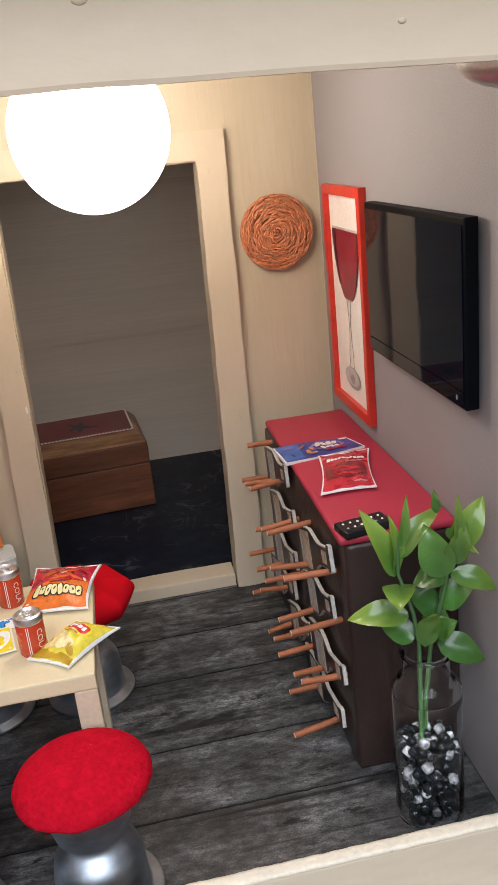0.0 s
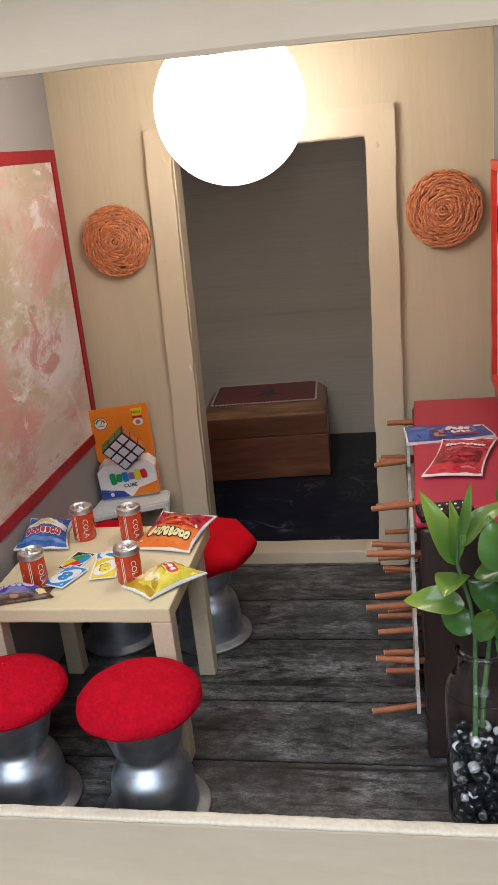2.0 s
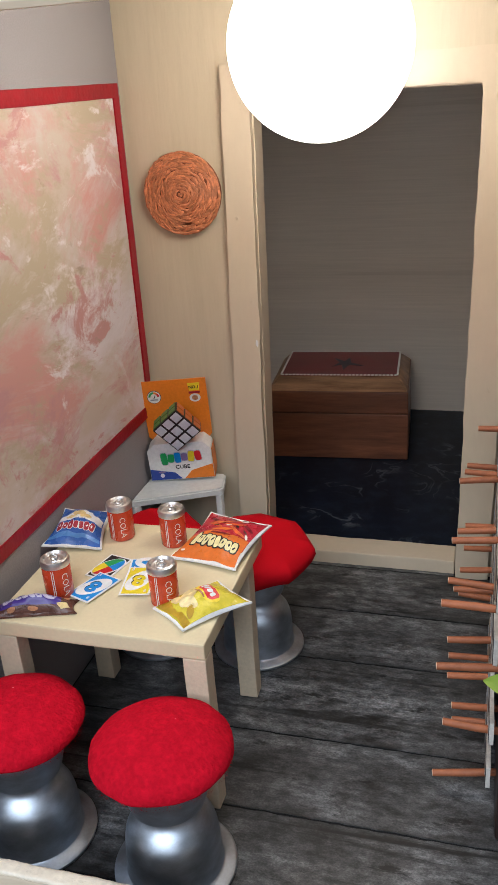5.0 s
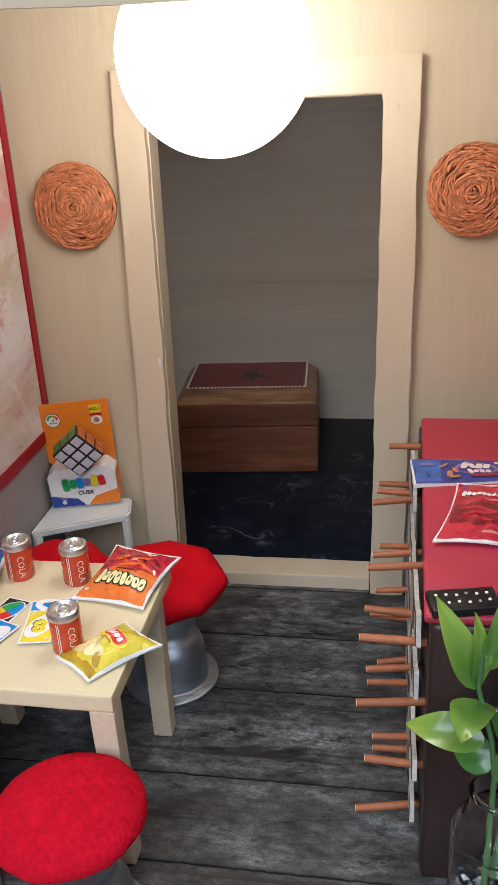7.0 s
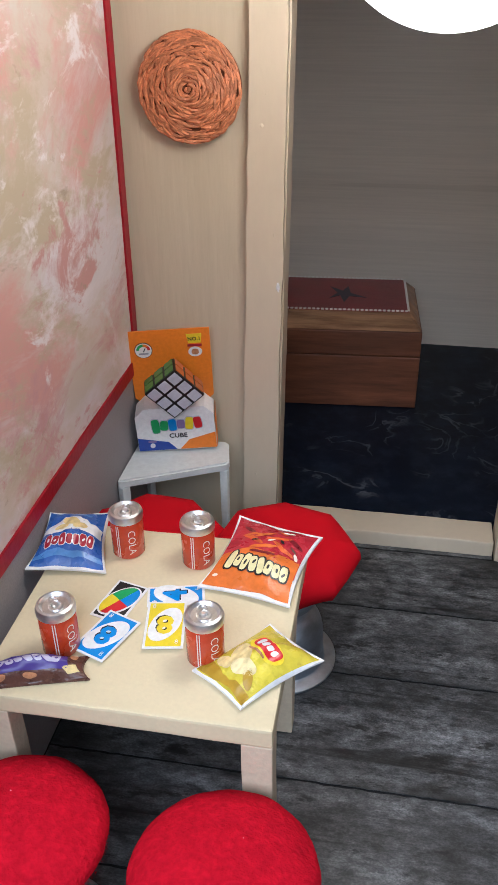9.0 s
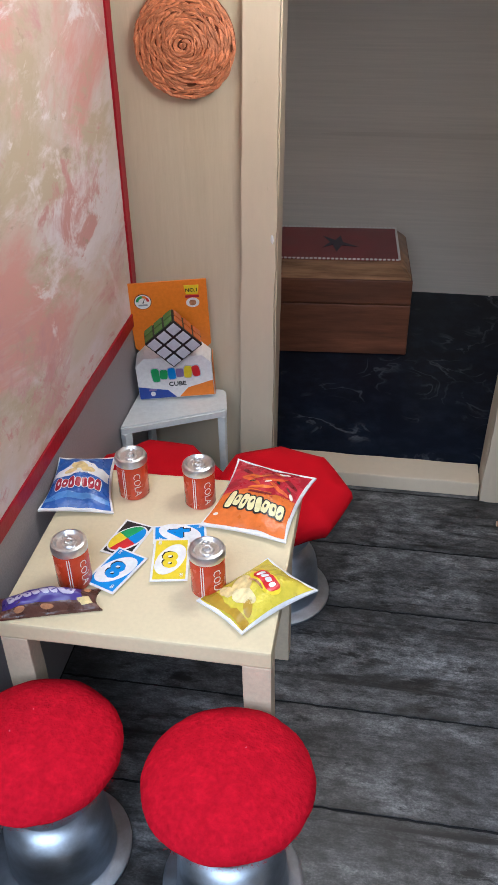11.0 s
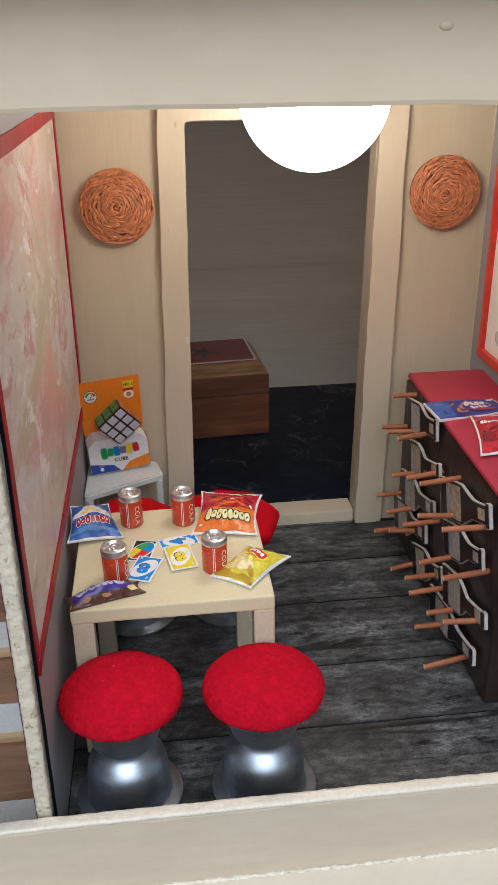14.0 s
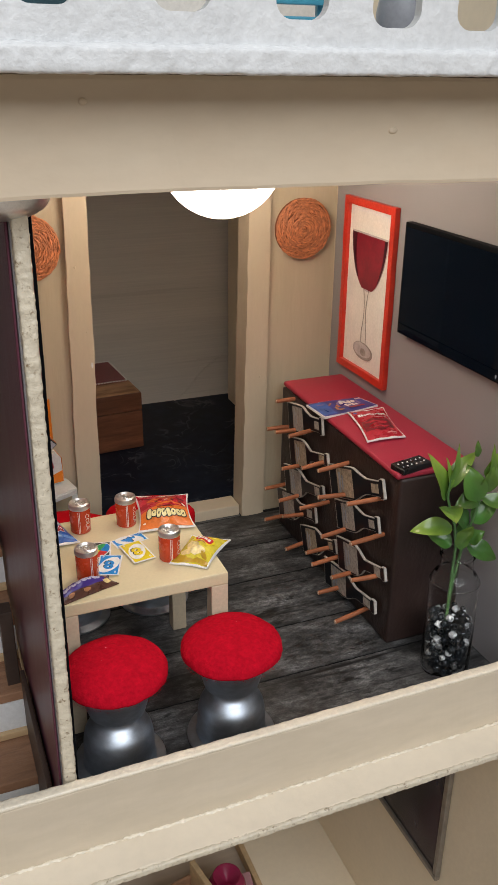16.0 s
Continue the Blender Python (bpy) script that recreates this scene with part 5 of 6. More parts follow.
def playing_card(corners, ink, figure, label, lift, size=0.0145):
    a, b, c, d = [Vector((*p, 0)) for p in corners]
    mid = (a + b + c + d) / 4
    long = ((d - a) + (c - b)).normalized()
    w, h = ((b - a).length + (c - d).length) / 2, ((d - a).length + (c - b).length) / 2
    turn = math.degrees(math.atan2(long.y, long.x)) - 90
    card = thing("playing_card", label, "playing card", (mid.x, mid.y, TT + 0.0002 + lift), turn, group="playing cards on the table")
    w, h = w / 2, h / 2
    part("sheet", prism(rect(-w, -h, w, h), 0.0003), M["paper"], card, "white card edge")
    z = [0.0003]

    def layer(name, outline, material):
        z[0] += 0.00008
        part(name, moved(prism(outline, 0.00006), Matrix.Translation((0, 0, z[0]))), M[material], card)

    m = 0.0011
    layer("field", rect(-w + m, -h + m, w - m, h - m), ink)
    if figure == "wild":
        layer("oval", oval(0, 0, 0.0066, 0.0112, 32, -24), "paper")
        for k, c_ in enumerate(("blue", "green", "yellow", "red")):
            wedge = [(0.0, 0.0)] + [(0.0058 * math.cos(q), 0.0104 * math.sin(q)) for q in [math.pi / 2 * (k + s / 8) for s in range(9)]]
            co, si = math.cos(radians(-24)), math.sin(radians(-24))
            layer("wedge", [(co * x - si * y, si * x + co * y) for x, y in wedge], {"blue": "card_blue"}.get(c_, c_))
    else:
        layer("oval", oval(0, 0, 0.0062, 0.0108, 32, -24), "paper")
        for dx, ink2, grow in ((-0.0006, "black", 1.0), (0.0, ink, 1.0)):
            z[0] += 0.00008
            t = letters(figure, size, 0.00004, 0.00045)
            part("figure", moved(t, Matrix.Translation((dx, -dx, z[0] + 0.00005)) @ Matrix.Rotation(radians(180), 4, "Z")), M[ink2], card)
        for s in (-1, 1):
            z[0] += 0.00008
            t = letters(figure, 0.0034, 0.00003)
            part("corner_figure", moved(t, Matrix.Translation((s * (w - 0.0030), -s * (h - 0.0032), z[0] + 0.00004))), M["paper"], card)


playing_card([(-0.0610, 0.5000), (-0.0450, 0.5005), (-0.0395, 0.5240), (-0.0545, 0.5255)], "black", "wild", "black playing card with a four-colour oval", 0.0)
playing_card([(-0.0395, 0.5230), (-0.0375, 0.5110), (-0.0120, 0.5165), (-0.0150, 0.5300)], "card_blue", "4", "blue playing card with the figure four", 0.0)
playing_card([(-0.0605, 0.4815), (-0.0460, 0.4730), (-0.0365, 0.4990), (-0.0515, 0.5055)], "card_blue", "8", "blue playing card with the figure eight", 0.0012)
playing_card([(-0.0315, 0.4850), (-0.0145, 0.4865), (-0.0195, 0.5150), (-0.0365, 0.5125)], "yellow", "8", "yellow playing card with the figure eight", 0.0016)


# ---- corner table with the puzzle cube ----
def corner_stand():
    st = thing("plastic_stand", "small three-cornered white plastic stand", "stand")
    corners = [Vector((-0.0990, 0.6500)), Vector((-0.0345, 0.6822)), Vector((-0.0400, 0.7080)), Vector((-0.0985, 0.7080))]
    mid = sum(corners, Vector((0, 0))) / 4
    rounded = []
    for k, p in enumerate(corners):
        a, b = corners[k - 1], corners[(k + 1) % 4]
        p0, p1 = p + (a - p).normalized() * 0.0035, p + (b - p).normalized() * 0.0035
        rounded += [tuple(p0.lerp(p, f).lerp(p.lerp(p1, f), f)) for f in (0.0, 0.33, 0.67, 1.0)]
    part("top", moved(prism(rounded, 0.0052, 0.0012), Matrix.Translation((0, 0, 0.0735))), M["white_plastic"], st, smooth=40)
    for p, size in ((corners[0], 0.0058), (corners[1], 0.0052), (corners[3], 0.0052)):
        q = p.lerp(mid, 0.105)
        way = (p - mid).normalized()
        leg = box((-size / 2, -size / 2, 0.0), (size / 2, size / 2, 0.0734), 0.0010)
        for v in leg.verts:
            grow = 0.80 + 0.20 * v.co.z / 0.0734
            v.co.x, v.co.y = v.co.x * grow, v.co.y * grow
        part("leg", moved(leg, Matrix.Translation((q.x, q.y, 0.0)) @ Matrix.Rotation(math.atan2(way.y, way.x), 4, "Z")), M["white_plastic"], st, smooth=50)


corner_stand()


def puzzle_package():
    spot, turn, size = Vector((-0.0715, 0.6985, 0.0812)), Euler((radians(4.0), radians(-2.4), radians(12))), Vector((1.03, 0.68, 1.01))
    pk = thing("puzzle_box", "orange and white window box with a colour puzzle cube", "toy box", spot)
    pk.rotation_euler, pk.scale = turn, size
    w = 0.0245

    def front(outline, depth, y, name, material, label="", parent=pk):
        bm = prism(outline, depth)
        return part(name, moved(bm, Matrix.Translation((0, y, 0)) @ TO_WALL_Y), M[material], parent, label)

    front([(-w, 0.030), (-w + 0.006, 0.024), (w - 0.006, 0.024), (w, 0.030), (w + 0.0005, 0.0770), (-w - 0.0005, 0.0770)], 0.0014, 0.0135, "back_panel", "orange", "orange back panel")
    front([(-w, 0.0), (w, 0.0), (w - 0.0005, 0.0255), (w - 0.006, 0.0315), (-w + 0.006, 0.0315), (-w, 0.0255)], 0.0250, 0.0125, "carton", "paper", "white lower carton")
    part("side_print", box((w + 0.0001, -0.0122, 0.0004), (w + 0.0004, 0.0120, 0.0250)), M["orange"], pk, "orange printed side of the carton")
    front([(-w + 0.0002, 0.0004), (-0.0005, 0.0004), (-0.0055, 0.0062), (-w + 0.0002, 0.0100)], 0.0003, -0.0126, "blue_flash", "navy_blue", "blue corner print")
    front([(0.0015, 0.0004), (w - 0.0002, 0.0004), (w - 0.0004, 0.0120), (0.0075, 0.0072)], 0.0003, -0.0126, "orange_flash", "orange", "orange corner print")
    front(oval(-0.0155, 0.0042, 0.0016, 0.0018, 14), 0.0003, -0.0130, "small_mark", "paper")
    front(pill(-0.0155, 0.0072, 0.0026, 0.0007), 0.0003, -0.0130, "small_mark", "lilac")
    for k, c in enumerate(("green", "green", "card_blue", "lilac", "yellow", "red")):
        x = -0.0145 + 0.0052 * k
        cz, tall = 0.0185 + 0.0003 * k, (0.0052, 0.0036, 0.0044, 0.0032, 0.0046, 0.0042)[k]
        front(pill(x + 0.0022, cz, 0.0030, tall + 0.0006, (4, -6, 3, 0, -5, 8)[k], 16, 0.5), 0.0002, -0.0126, "word_rim", "grey_tile")
        front(pill(x + 0.0022, cz, 0.0025, tall, (4, -6, 3, 0, -5, 8)[k], 16, 0.5), 0.0002, -0.0129, "word_block", c)
    word = letters("CUBE", 0.0046, 0.0001, 0.00012)
    part("word", moved(word, Matrix.Translation((0.001, -0.0128, 0.0108)) @ TO_WALL_Y), M["black"], pk, "dark word CUBE")
    front(oval(-0.0155, 0.0640, 0.0054, 0.0054, 28), 0.0002, 0.0120, "mark_rim", "black", "dark rim of a round mark")
    front(oval(-0.0155, 0.0640, 0.0050, 0.0050, 28), 0.0002, 0.0117, "round_mark", "paper", "round white mark")
    for k, c in enumerate(("red", "orange", "green", "green")):
        arc = [(-0.0155 + r * math.cos(a), 0.0642 + r * math.sin(a)) for r, steps in ((0.0042, (0, 1, 2, 3)), (0.0026, (3, 2, 1, 0))) for a in [math.pi / 4 * (k + q / 3) for q in steps]]
        front(arc, 0.0002, 0.0114, "gauge_arc", c)
    front([(-0.0160, 0.0632), (-0.0150, 0.0632), (-0.0138, 0.0668)], 0.0002, 0.0111, "gauge_needle", "black")
    front(pill(-0.0155, 0.0618, 0.0030, 0.0006), 0.0002, 0.0114, "small_word", "grey")
    front([(0.0108, 0.0735), (0.0202, 0.0735), (0.0192, 0.0672), (0.0118, 0.0672)], 0.0002, 0.0120, "shield_mark", "yellow", "small yellow shield mark")
    front(rect(0.0112, 0.0648, 0.0198, 0.0664), 0.0002, 0.0120, "red_bar", "dark_red")
    no1 = letters("NO.1", 0.0034, 0.00008, 0.00008)
    part("mark_word", moved(no1, Matrix.Translation((0.0155, 0.0116, 0.0700)) @ TO_WALL_Y), M["black"], pk)
    front(oval(0.0155, 0.0612, 0.0042, 0.0034, 20), 0.0002, 0.0120, "round_mark", "paper")
    front(pill(0.0155, 0.0612, 0.0022, 0.0020, 0, 12, 0.8), 0.0002, 0.0117, "mark_disc", "nut")
    # the cube, corner up, sunk half way into the box
    cube = part("puzzle_cube", box((-0.0128, -0.0004, -0.0128), (0.0128, 0.0124, 0.0128), 0.0008), M["black"], pk, "black puzzle cube with white, green and orange tiles")
    place = Matrix.Translation((-0.0672, 0.6805, 0.1258)) @ Matrix.Rotation(radians(16), 4, "Z") @ Matrix.Rotation(radians(8), 4, "X") @ Matrix.Rotation(radians(-42), 4, "Y")
    cube.matrix_local = Matrix.LocRotScale(spot, turn, size).inverted() @ place
    s, g = 0.0067, 0.0084
    for i in range(3):
        for j in range(3):
            u, v = (i - 1) * g, (j - 1) * g
            lo, hi = (u - s / 2, v - s / 2), (u + s / 2, v + s / 2)
            part("tile", box((lo[0], -0.0010, lo[1]), (hi[0], -0.0003, hi[1]), 0.0002, 1), M["grey_tile"], cube)
        for j in range(2):
            u = (i - 1) * g
            part("tile", box((u - s / 2, 0.0007 + j * 0.0062, 0.0127), (u + s / 2, 0.0060 + j * 0.0062, 0.0133), 0.0002, 1), M["green_tile"], cube)
            part("tile", box((0.0127, 0.0007 + j * 0.0062, u - s / 2), (0.0133, 0.0060 + j * 0.0062, u + s / 2), 0.0002, 1), M["orange_tile"], cube)
            part("tile", box((-0.0133, 0.0007 + j * 0.0062, u - s / 2), (-0.0127, 0.0060 + j * 0.0062, u + s / 2), 0.0002, 1), M["green_tile"], cube)


M["orange_tile"] = plain_paint("orange_tile", (0.50, 0.13, 0.03), 0.3)
M["navy_blue"] = plain_paint("deep_blue_print", (0.015, 0.055, 0.32), 0.35)
M["grey_tile"] = plain_paint("white_tile", (0.52, 0.54, 0.60), 0.3)
M["green_tile"] = plain_paint("green_tile", (0.09, 0.20, 0.05), 0.3)
puzzle_package()

M["navy"] = plain_paint("navy_paint", (0.006, 0.008, 0.035), 0.35)

# ---- chest behind the doorway ----
def chest():
    c = thing("wooden_chest", "brown wooden chest with a stitched maroon leather lid", "chest", (0.0132, 0.9440, 0.0114), 4.0)
    x, y0, y1 = 0.0687, -0.0505, 0.0545
    part("body", box((-x, y0, 0.0), (x, y1, 0.0478), 0.0010), M["chest_wood"], c)
    part("lid", box((-x, y0, 0.0486), (x, y1, 0.0705), 0.0010), M["chest_wood"], c)
    bm = bmesh.new()
    low = [bm.verts.new(p) for p in ((-x, y0, 0.0707), (x, y0, 0.0707), (x, y1, 0.0707), (-x, y1, 0.0707))]
    d = 0.0100
    high = [bm.verts.new(p) for p in ((-x + d, y0 + 0.0170, 0.0806), (x - d, y0 + 0.0170, 0.0806), (x - d, y1 - 0.0095, 0.0806), (-x + d, y1 - 0.0095, 0.0806))]
    bm.faces.new(high)
    for k in range(4):
        bm.faces.new((low[k], low[(k + 1) % 4], high[(k + 1) % 4], high[k]))
    bm.faces.new(low[::-1])
    bmesh.ops.bevel(bm, geom=bm.edges[:], offset=0.0016, segments=3, affect="EDGES")
    part("lid_slope", bm, M["chest_lit_slope"], c, "sloping wooden lid rim, lightened as if lit from above", smooth=50)
    a, b, e, f = -x + d + 0.0012, x - d - 0.0012, y0 + 0.0182, y1 - 0.0105
    part("leather", box((a, e, 0.0807), (b, f, 0.0818), 0.0004), M["leather"], c, "maroon leather panel")
    for n, (p, q) in enumerate((((a, e), (b, e)), ((b, e), (b, f)), ((b, f), (a, f)), ((a, f), (a, e)))):
        p, q = Vector((*p, 0.0821)), Vector((*q, 0.0821))
        k = int((q - p).length / 0.0036)
        for s in range(k):
            m_ = p.lerp(q, (s + 0.5) / k)
            part("stitch", moved(box((-0.0013, -0.0010, -0.0006), (0.0013, 0.0010, 0.0007), 0.0004, 1), Matrix.Translation(m_) @ Matrix.Rotation(math.atan2((q - p).y, (q - p).x), 4, "Z")), M["stitch"], c)
    bird = [(-0.010, -0.006), (-0.002, -0.001), (0.001, -0.012), (0.005, -0.002), (0.018, -0.004), (0.006, 0.003), (0.004, 0.014), (0.000, 0.006), (-0.010, 0.013), (-0.004, 0.003)]
    part("emblem", moved(prism(bird, 0.0003), Matrix.Translation((0.002, 0.002, 0.0819)) @ Matrix.Diagonal((1.15, 1.5, 1.0, 1))), M["navy"], c, "dark blue painted figure")


chest()

# ---- rack with bottles ----
RX, RT = 0.1725, 0.1565


def bottle_rack():
    rk = thing("wine_rack", "dark brown rack with a red padded top and wooden pegs", "rack")
    part("body", rough_box((RX, 0.4630, 0.0), (XR - 0.0016, 0.6850, RT - 0.0043), 40, 0.0004, 0.012, 0.0028), M["rack"], rk, smooth=60)
    bm = box((RX - 0.003, 0.4635, RT - 0.0042), (XR - 0.0018, 0.6860, RT + 0.0006), 0.0022, 3)
    for v in bm.verts:
        if v.co.x < 0.2:
            v.co.x += 0.0045 * (v.co.y - 0.465) / 0.22
    part("padded_top", bm, M["pad"], rk, "red padded top with rounded edges", smooth=60)
    pegs = [(0.656, 0.149, 0.018), (0.660, 0.119, 0.024), (0.610, 0.136, 0.027), (0.640, 0.124, 0.025), (0.545, 0.131, 0.028), (0.580, 0.118, 0.026), (0.630, 0.091, 0.023), (0.668, 0.053, 0.024), (0.628, 0.061, 0.025), (0.576, 0.078, 0.027),
            (0.537, 0.105, 0.029), (0.486, 0.126, 0.030), (0.664, 0.019, 0.025), (0.616, 0.045, 0.025), (0.534, 0.074, 0.028), (0.617, 0.014, 0.023), (0.481, 0.096, 0.031), (0.562, 0.039, 0.028),
            (0.549, 0.036, 0.028), (0.521, 0.037, 0.024), (0.478, 0.059, 0.027), (0.539, 0.010, 0.024), (0.496, 0.015, 0.032)]
    rnd = random.Random(5)
    for y, z, out in pegs:
        a = Vector((RX + 0.002, y, z))
        b = Vector((RX - out - 0.001, y + rnd.uniform(-0.004, 0.003), z - 0.001 + rnd.uniform(-0.0028, 0.0022)))
        peg = part("peg", tube([a, a.lerp(b, 0.5) + Vector((0, 0, rnd.uniform(-0.0003, 0.0003))), b], [0.0020, 0.0021, 0.0019], 10), M["peg"], rk, "reddish-brown wooden peg", smooth=40)
        part("peg_end", tube([b, b + (b - a).normalized() * 0.0003], 0.0018, 10), M["peg_end"], peg, "pale cut end", smooth=40)


bottle_rack()


def bottle_outline(length, wide, neck, slope):
    """Half of a bottle seen from the side: from the foot (0) to the mouth."""
    keys = [(0.0, 0.94), (0.01, 1.0), (slope, 1.0), (slope + 0.09, 0.93), (slope + 0.18, 0.70), (slope + 0.26, neck * 1.15), (slope + 0.32, neck), (0.93, neck), (0.935, neck * 1.25), (0.985, neck * 1.25), (1.0, neck * 1.1)]
    out = curve_profile([(r, u) for u, r in keys], 3)
    return [(u * length, r * wide / 2) for r, u in out]


def flat_bottle(y, z, length, wide, tilt, body, label_ink, shape, x=0.1692):
    """A card cut-out of a bottle that lies on the pegs, mouth towards the open front."""
    b = thing("bottle_cutout", "flat card cut-out of a wine bottle lying on pegs", "bottle cut-out", (x, y, z), group="bottle cut-outs on the rack")
    b.rotation_euler = (radians(-tilt), 0, 0)
    wide *= 1.1
    half = bottle_outline(length, wide, *shape)
    outline = [(u, r) for u, r in half] + [(u, -r) for u, r in reversed(half)]
    # drawn with the length along -y, the width along z, the thickness along x
    turn = Matrix(((0, 0, -1, 0), (-1, 0, 0, 0), (0, 1, 0, 0), (0, 0, 0, 1)))
    part("card", moved(prism(outline, 0.0022), turn), M["foam"], b, "pale cut card edge")

    def inset(f, u0, u1):
        h = [(min(max(u, length * u0), length * u1), max(0.0, r - 0.0006)) for u, r in half if length * u0 - 0.004 < u < length * u1 + 0.004]
        return h + [(u, -r) for u, r in reversed(h)]

    def layer(outline_, lift, name, material, label=""):
        part(name, moved(prism(outline_, 0.0002), Matrix.Translation((-0.0022 - lift, 0, 0)) @ turn), material, b, label)

    layer(inset(0, 0.015, 0.985), 0.00005, "print", M[body], "dark bottle print")
    layer(rect(length * 0.16, -wide * 0.42, length * 0.46, wide * 0.42), 0.0003, "label", M[label_ink], "paper bottle label")
    layer(rect(length * 0.20, -wide * 0.30, length * 0.23, wide * 0.30), 0.0006, "label_line", M["grey"])
    layer(rect(length * 0.26, -wide * 0.22, length * 0.28, wide * 0.22), 0.0006, "label_line", M["grey"])
    layer(rect(length * 0.80, -wide * 0.13, length * 0.92, wide * 0.13), 0.0003, "capsule", M[label_ink], "pale capsule")


BOTTLES = [
    (0.5660, 0.1060, 0.094, 0.026, 20, "bottle_dark", "label_tan", (0.46, 0.40)), (0.5515, 0.0800, 0.0745, 0.0235, 19, "bottle_dark", "label_grey", (0.44, 0.38)),
    (0.5445, 0.0445, 0.082, 0.0265, 16, "bottle_red", "label_grey", (0.32, 0.32)), (0.5670, 0.0125, 0.092, 0.0235, 10, "bottle_dark", "label_grey", (0.38, 0.36)),
    (0.6570, 0.1320, 0.0725, 0.025, 13, "bottle_dark", "label_grey", (0.48, 0.38)), (0.6510, 0.0975, 0.082, 0.026, 17, "bottle_red", "label_tan", (0.34, 0.30)),
    (0.6605, 0.0640, 0.086, 0.027, 15, "bottle_dark", "label_grey", (0.36, 0.30)), (0.6750, 0.0310, 0.088, 0.027, 17, "bottle_red", "label_grey", (0.42, 0.32)),
    (0.6170, 0.0190, 0.074, 0.024, 22, "bottle_dark", "label_tan", (0.40, 0.38)),
]
for row in BOTTLES:
    flat_bottle(*row)


def flat_print(name, label, category, corners, z, ink, shapes, edge=0.03, thick=0.0016, puff=0.0):
    a, b, c, d = [Vector((*p, z)) for p in corners]

    def surface(u, v, lift=0.0):
        p = a.lerp(b, u).lerp(d.lerp(c, u), v)
        return p + Vector((0, 0, thick + lift + puff * (math.sin(math.pi * min(max(u, 0), 1)) * math.sin(math.pi * min(max(v, 0), 1))) ** 0.7 + 0.0005 * math.sin(5 * u + 2 * v)))

    t = thing(name, label, category)
    n = 12
    bm = bmesh.new()
    top = [[bm.verts.new(surface(i / n, j / n)) for j in range(n + 1)] for i in range(n + 1)]
    low = [[bm.verts.new(Vector((surface(i / n, j / n).x, surface(i / n, j / n).y, z))) for j in range(n + 1)] for i in range(n + 1)]
    for i in range(n):
        for j in range(n):
            bm.faces.new((top[i][j], top[i + 1][j], top[i + 1][j + 1], top[i][j + 1]))
            bm.faces.new((low[i][j], low[i][j + 1], low[i + 1][j + 1], low[i + 1][j]))
        bm.faces.new((top[i][0], low[i][0], low[i + 1][0], top[i + 1][0]))
        bm.faces.new((top[i + 1][n], low[i + 1][n], low[i][n], top[i][n]))
        bm.faces.new((top[0][i + 1], low[0][i + 1], low[0][i], top[0][i]))
        bm.faces.new((top[n][i], low[n][i], low[n][i + 1], top[n][i + 1]))
    part("sheet", bm, M["paper"], t, "white paper edge", smooth=40)
    for k, (what, outline, material) in enumerate([("print", rect(edge, edge, 1 - edge, 1 - edge), ink)] + shapes):
        k = min(k, 7)
        fine = []
        for q, (u, v) in enumerate(outline):
            u2, v2 = outline[(q + 1) % len(outline)]
            fine += [(u + (u2 - u) * s / 6, v + (v2 - v) * s / 6) for s in range(6)] if len(outline) < 10 else [(u, v)]
        part(what, on_surface(surface, fine, 0.00022 + 0.00014 * k, 5), M[material], t, smooth=50)


flat_print("magazine", "small violet-blue printed booklet lying on the red top", "booklet", [(0.1655, 0.6165), (0.2200, 0.6185), (0.2265, 0.5930), (0.1675, 0.5830)], RT + 0.0004, "violet", [
    ("blue_shape", wavy([(0.03, 0.10), (0.30, 0.08), (0.26, 0.9), (0.03, 0.92)], 0.04), "magazine_blue"), ("orange_shape", wavy(oval(0.37, 0.62, 0.035, 0.12, 20, 10), 0.03, 2), "nut"), ("orange_shape", wavy(oval(0.44, 0.50, 0.03, 0.10, 20, -10), 0.03, 2), "orange"),
    ("pale_ring", wavy(oval(0.64, 0.42, 0.20, 0.30, 24), 0.04, 2), "lilac"), ("dark_shape", wavy(oval(0.64, 0.42, 0.165, 0.24, 22), 0.04, 2), "purple"), ("red_shape", oval(0.80, 0.74, 0.04, 0.06, 16), "dark_red"),
    ("word_bar", pill(0.16, 0.30, 0.07, 0.04, 4), "lilac"), ("orange_shape", wavy(oval(0.33, 0.34, 0.03, 0.10, 18, 25), 0.04, 2), "nut"), ("orange_shape", wavy(oval(0.41, 0.78, 0.04, 0.09, 18, 40), 0.04, 2), "nut"), ("red_shape", pill(0.66, 0.74, 0.11, 0.05, 4), "dark_red"), ("word_bar", pill(0.90, 0.20, 0.05, 0.05), "pale")]
    + [(a, b, c) for a, b, c, _ in word_shapes(0.50, 0.79, 0.34, 0.20, 4, 0.03, "purple", "pale", 0, 0.006, 2) + word_shapes(0.54, 0.77, 0.56, 0.14, 4, 0.02, "purple", "pale", 0, 0.006, 7) if a == "word_block"], edge=0.018)
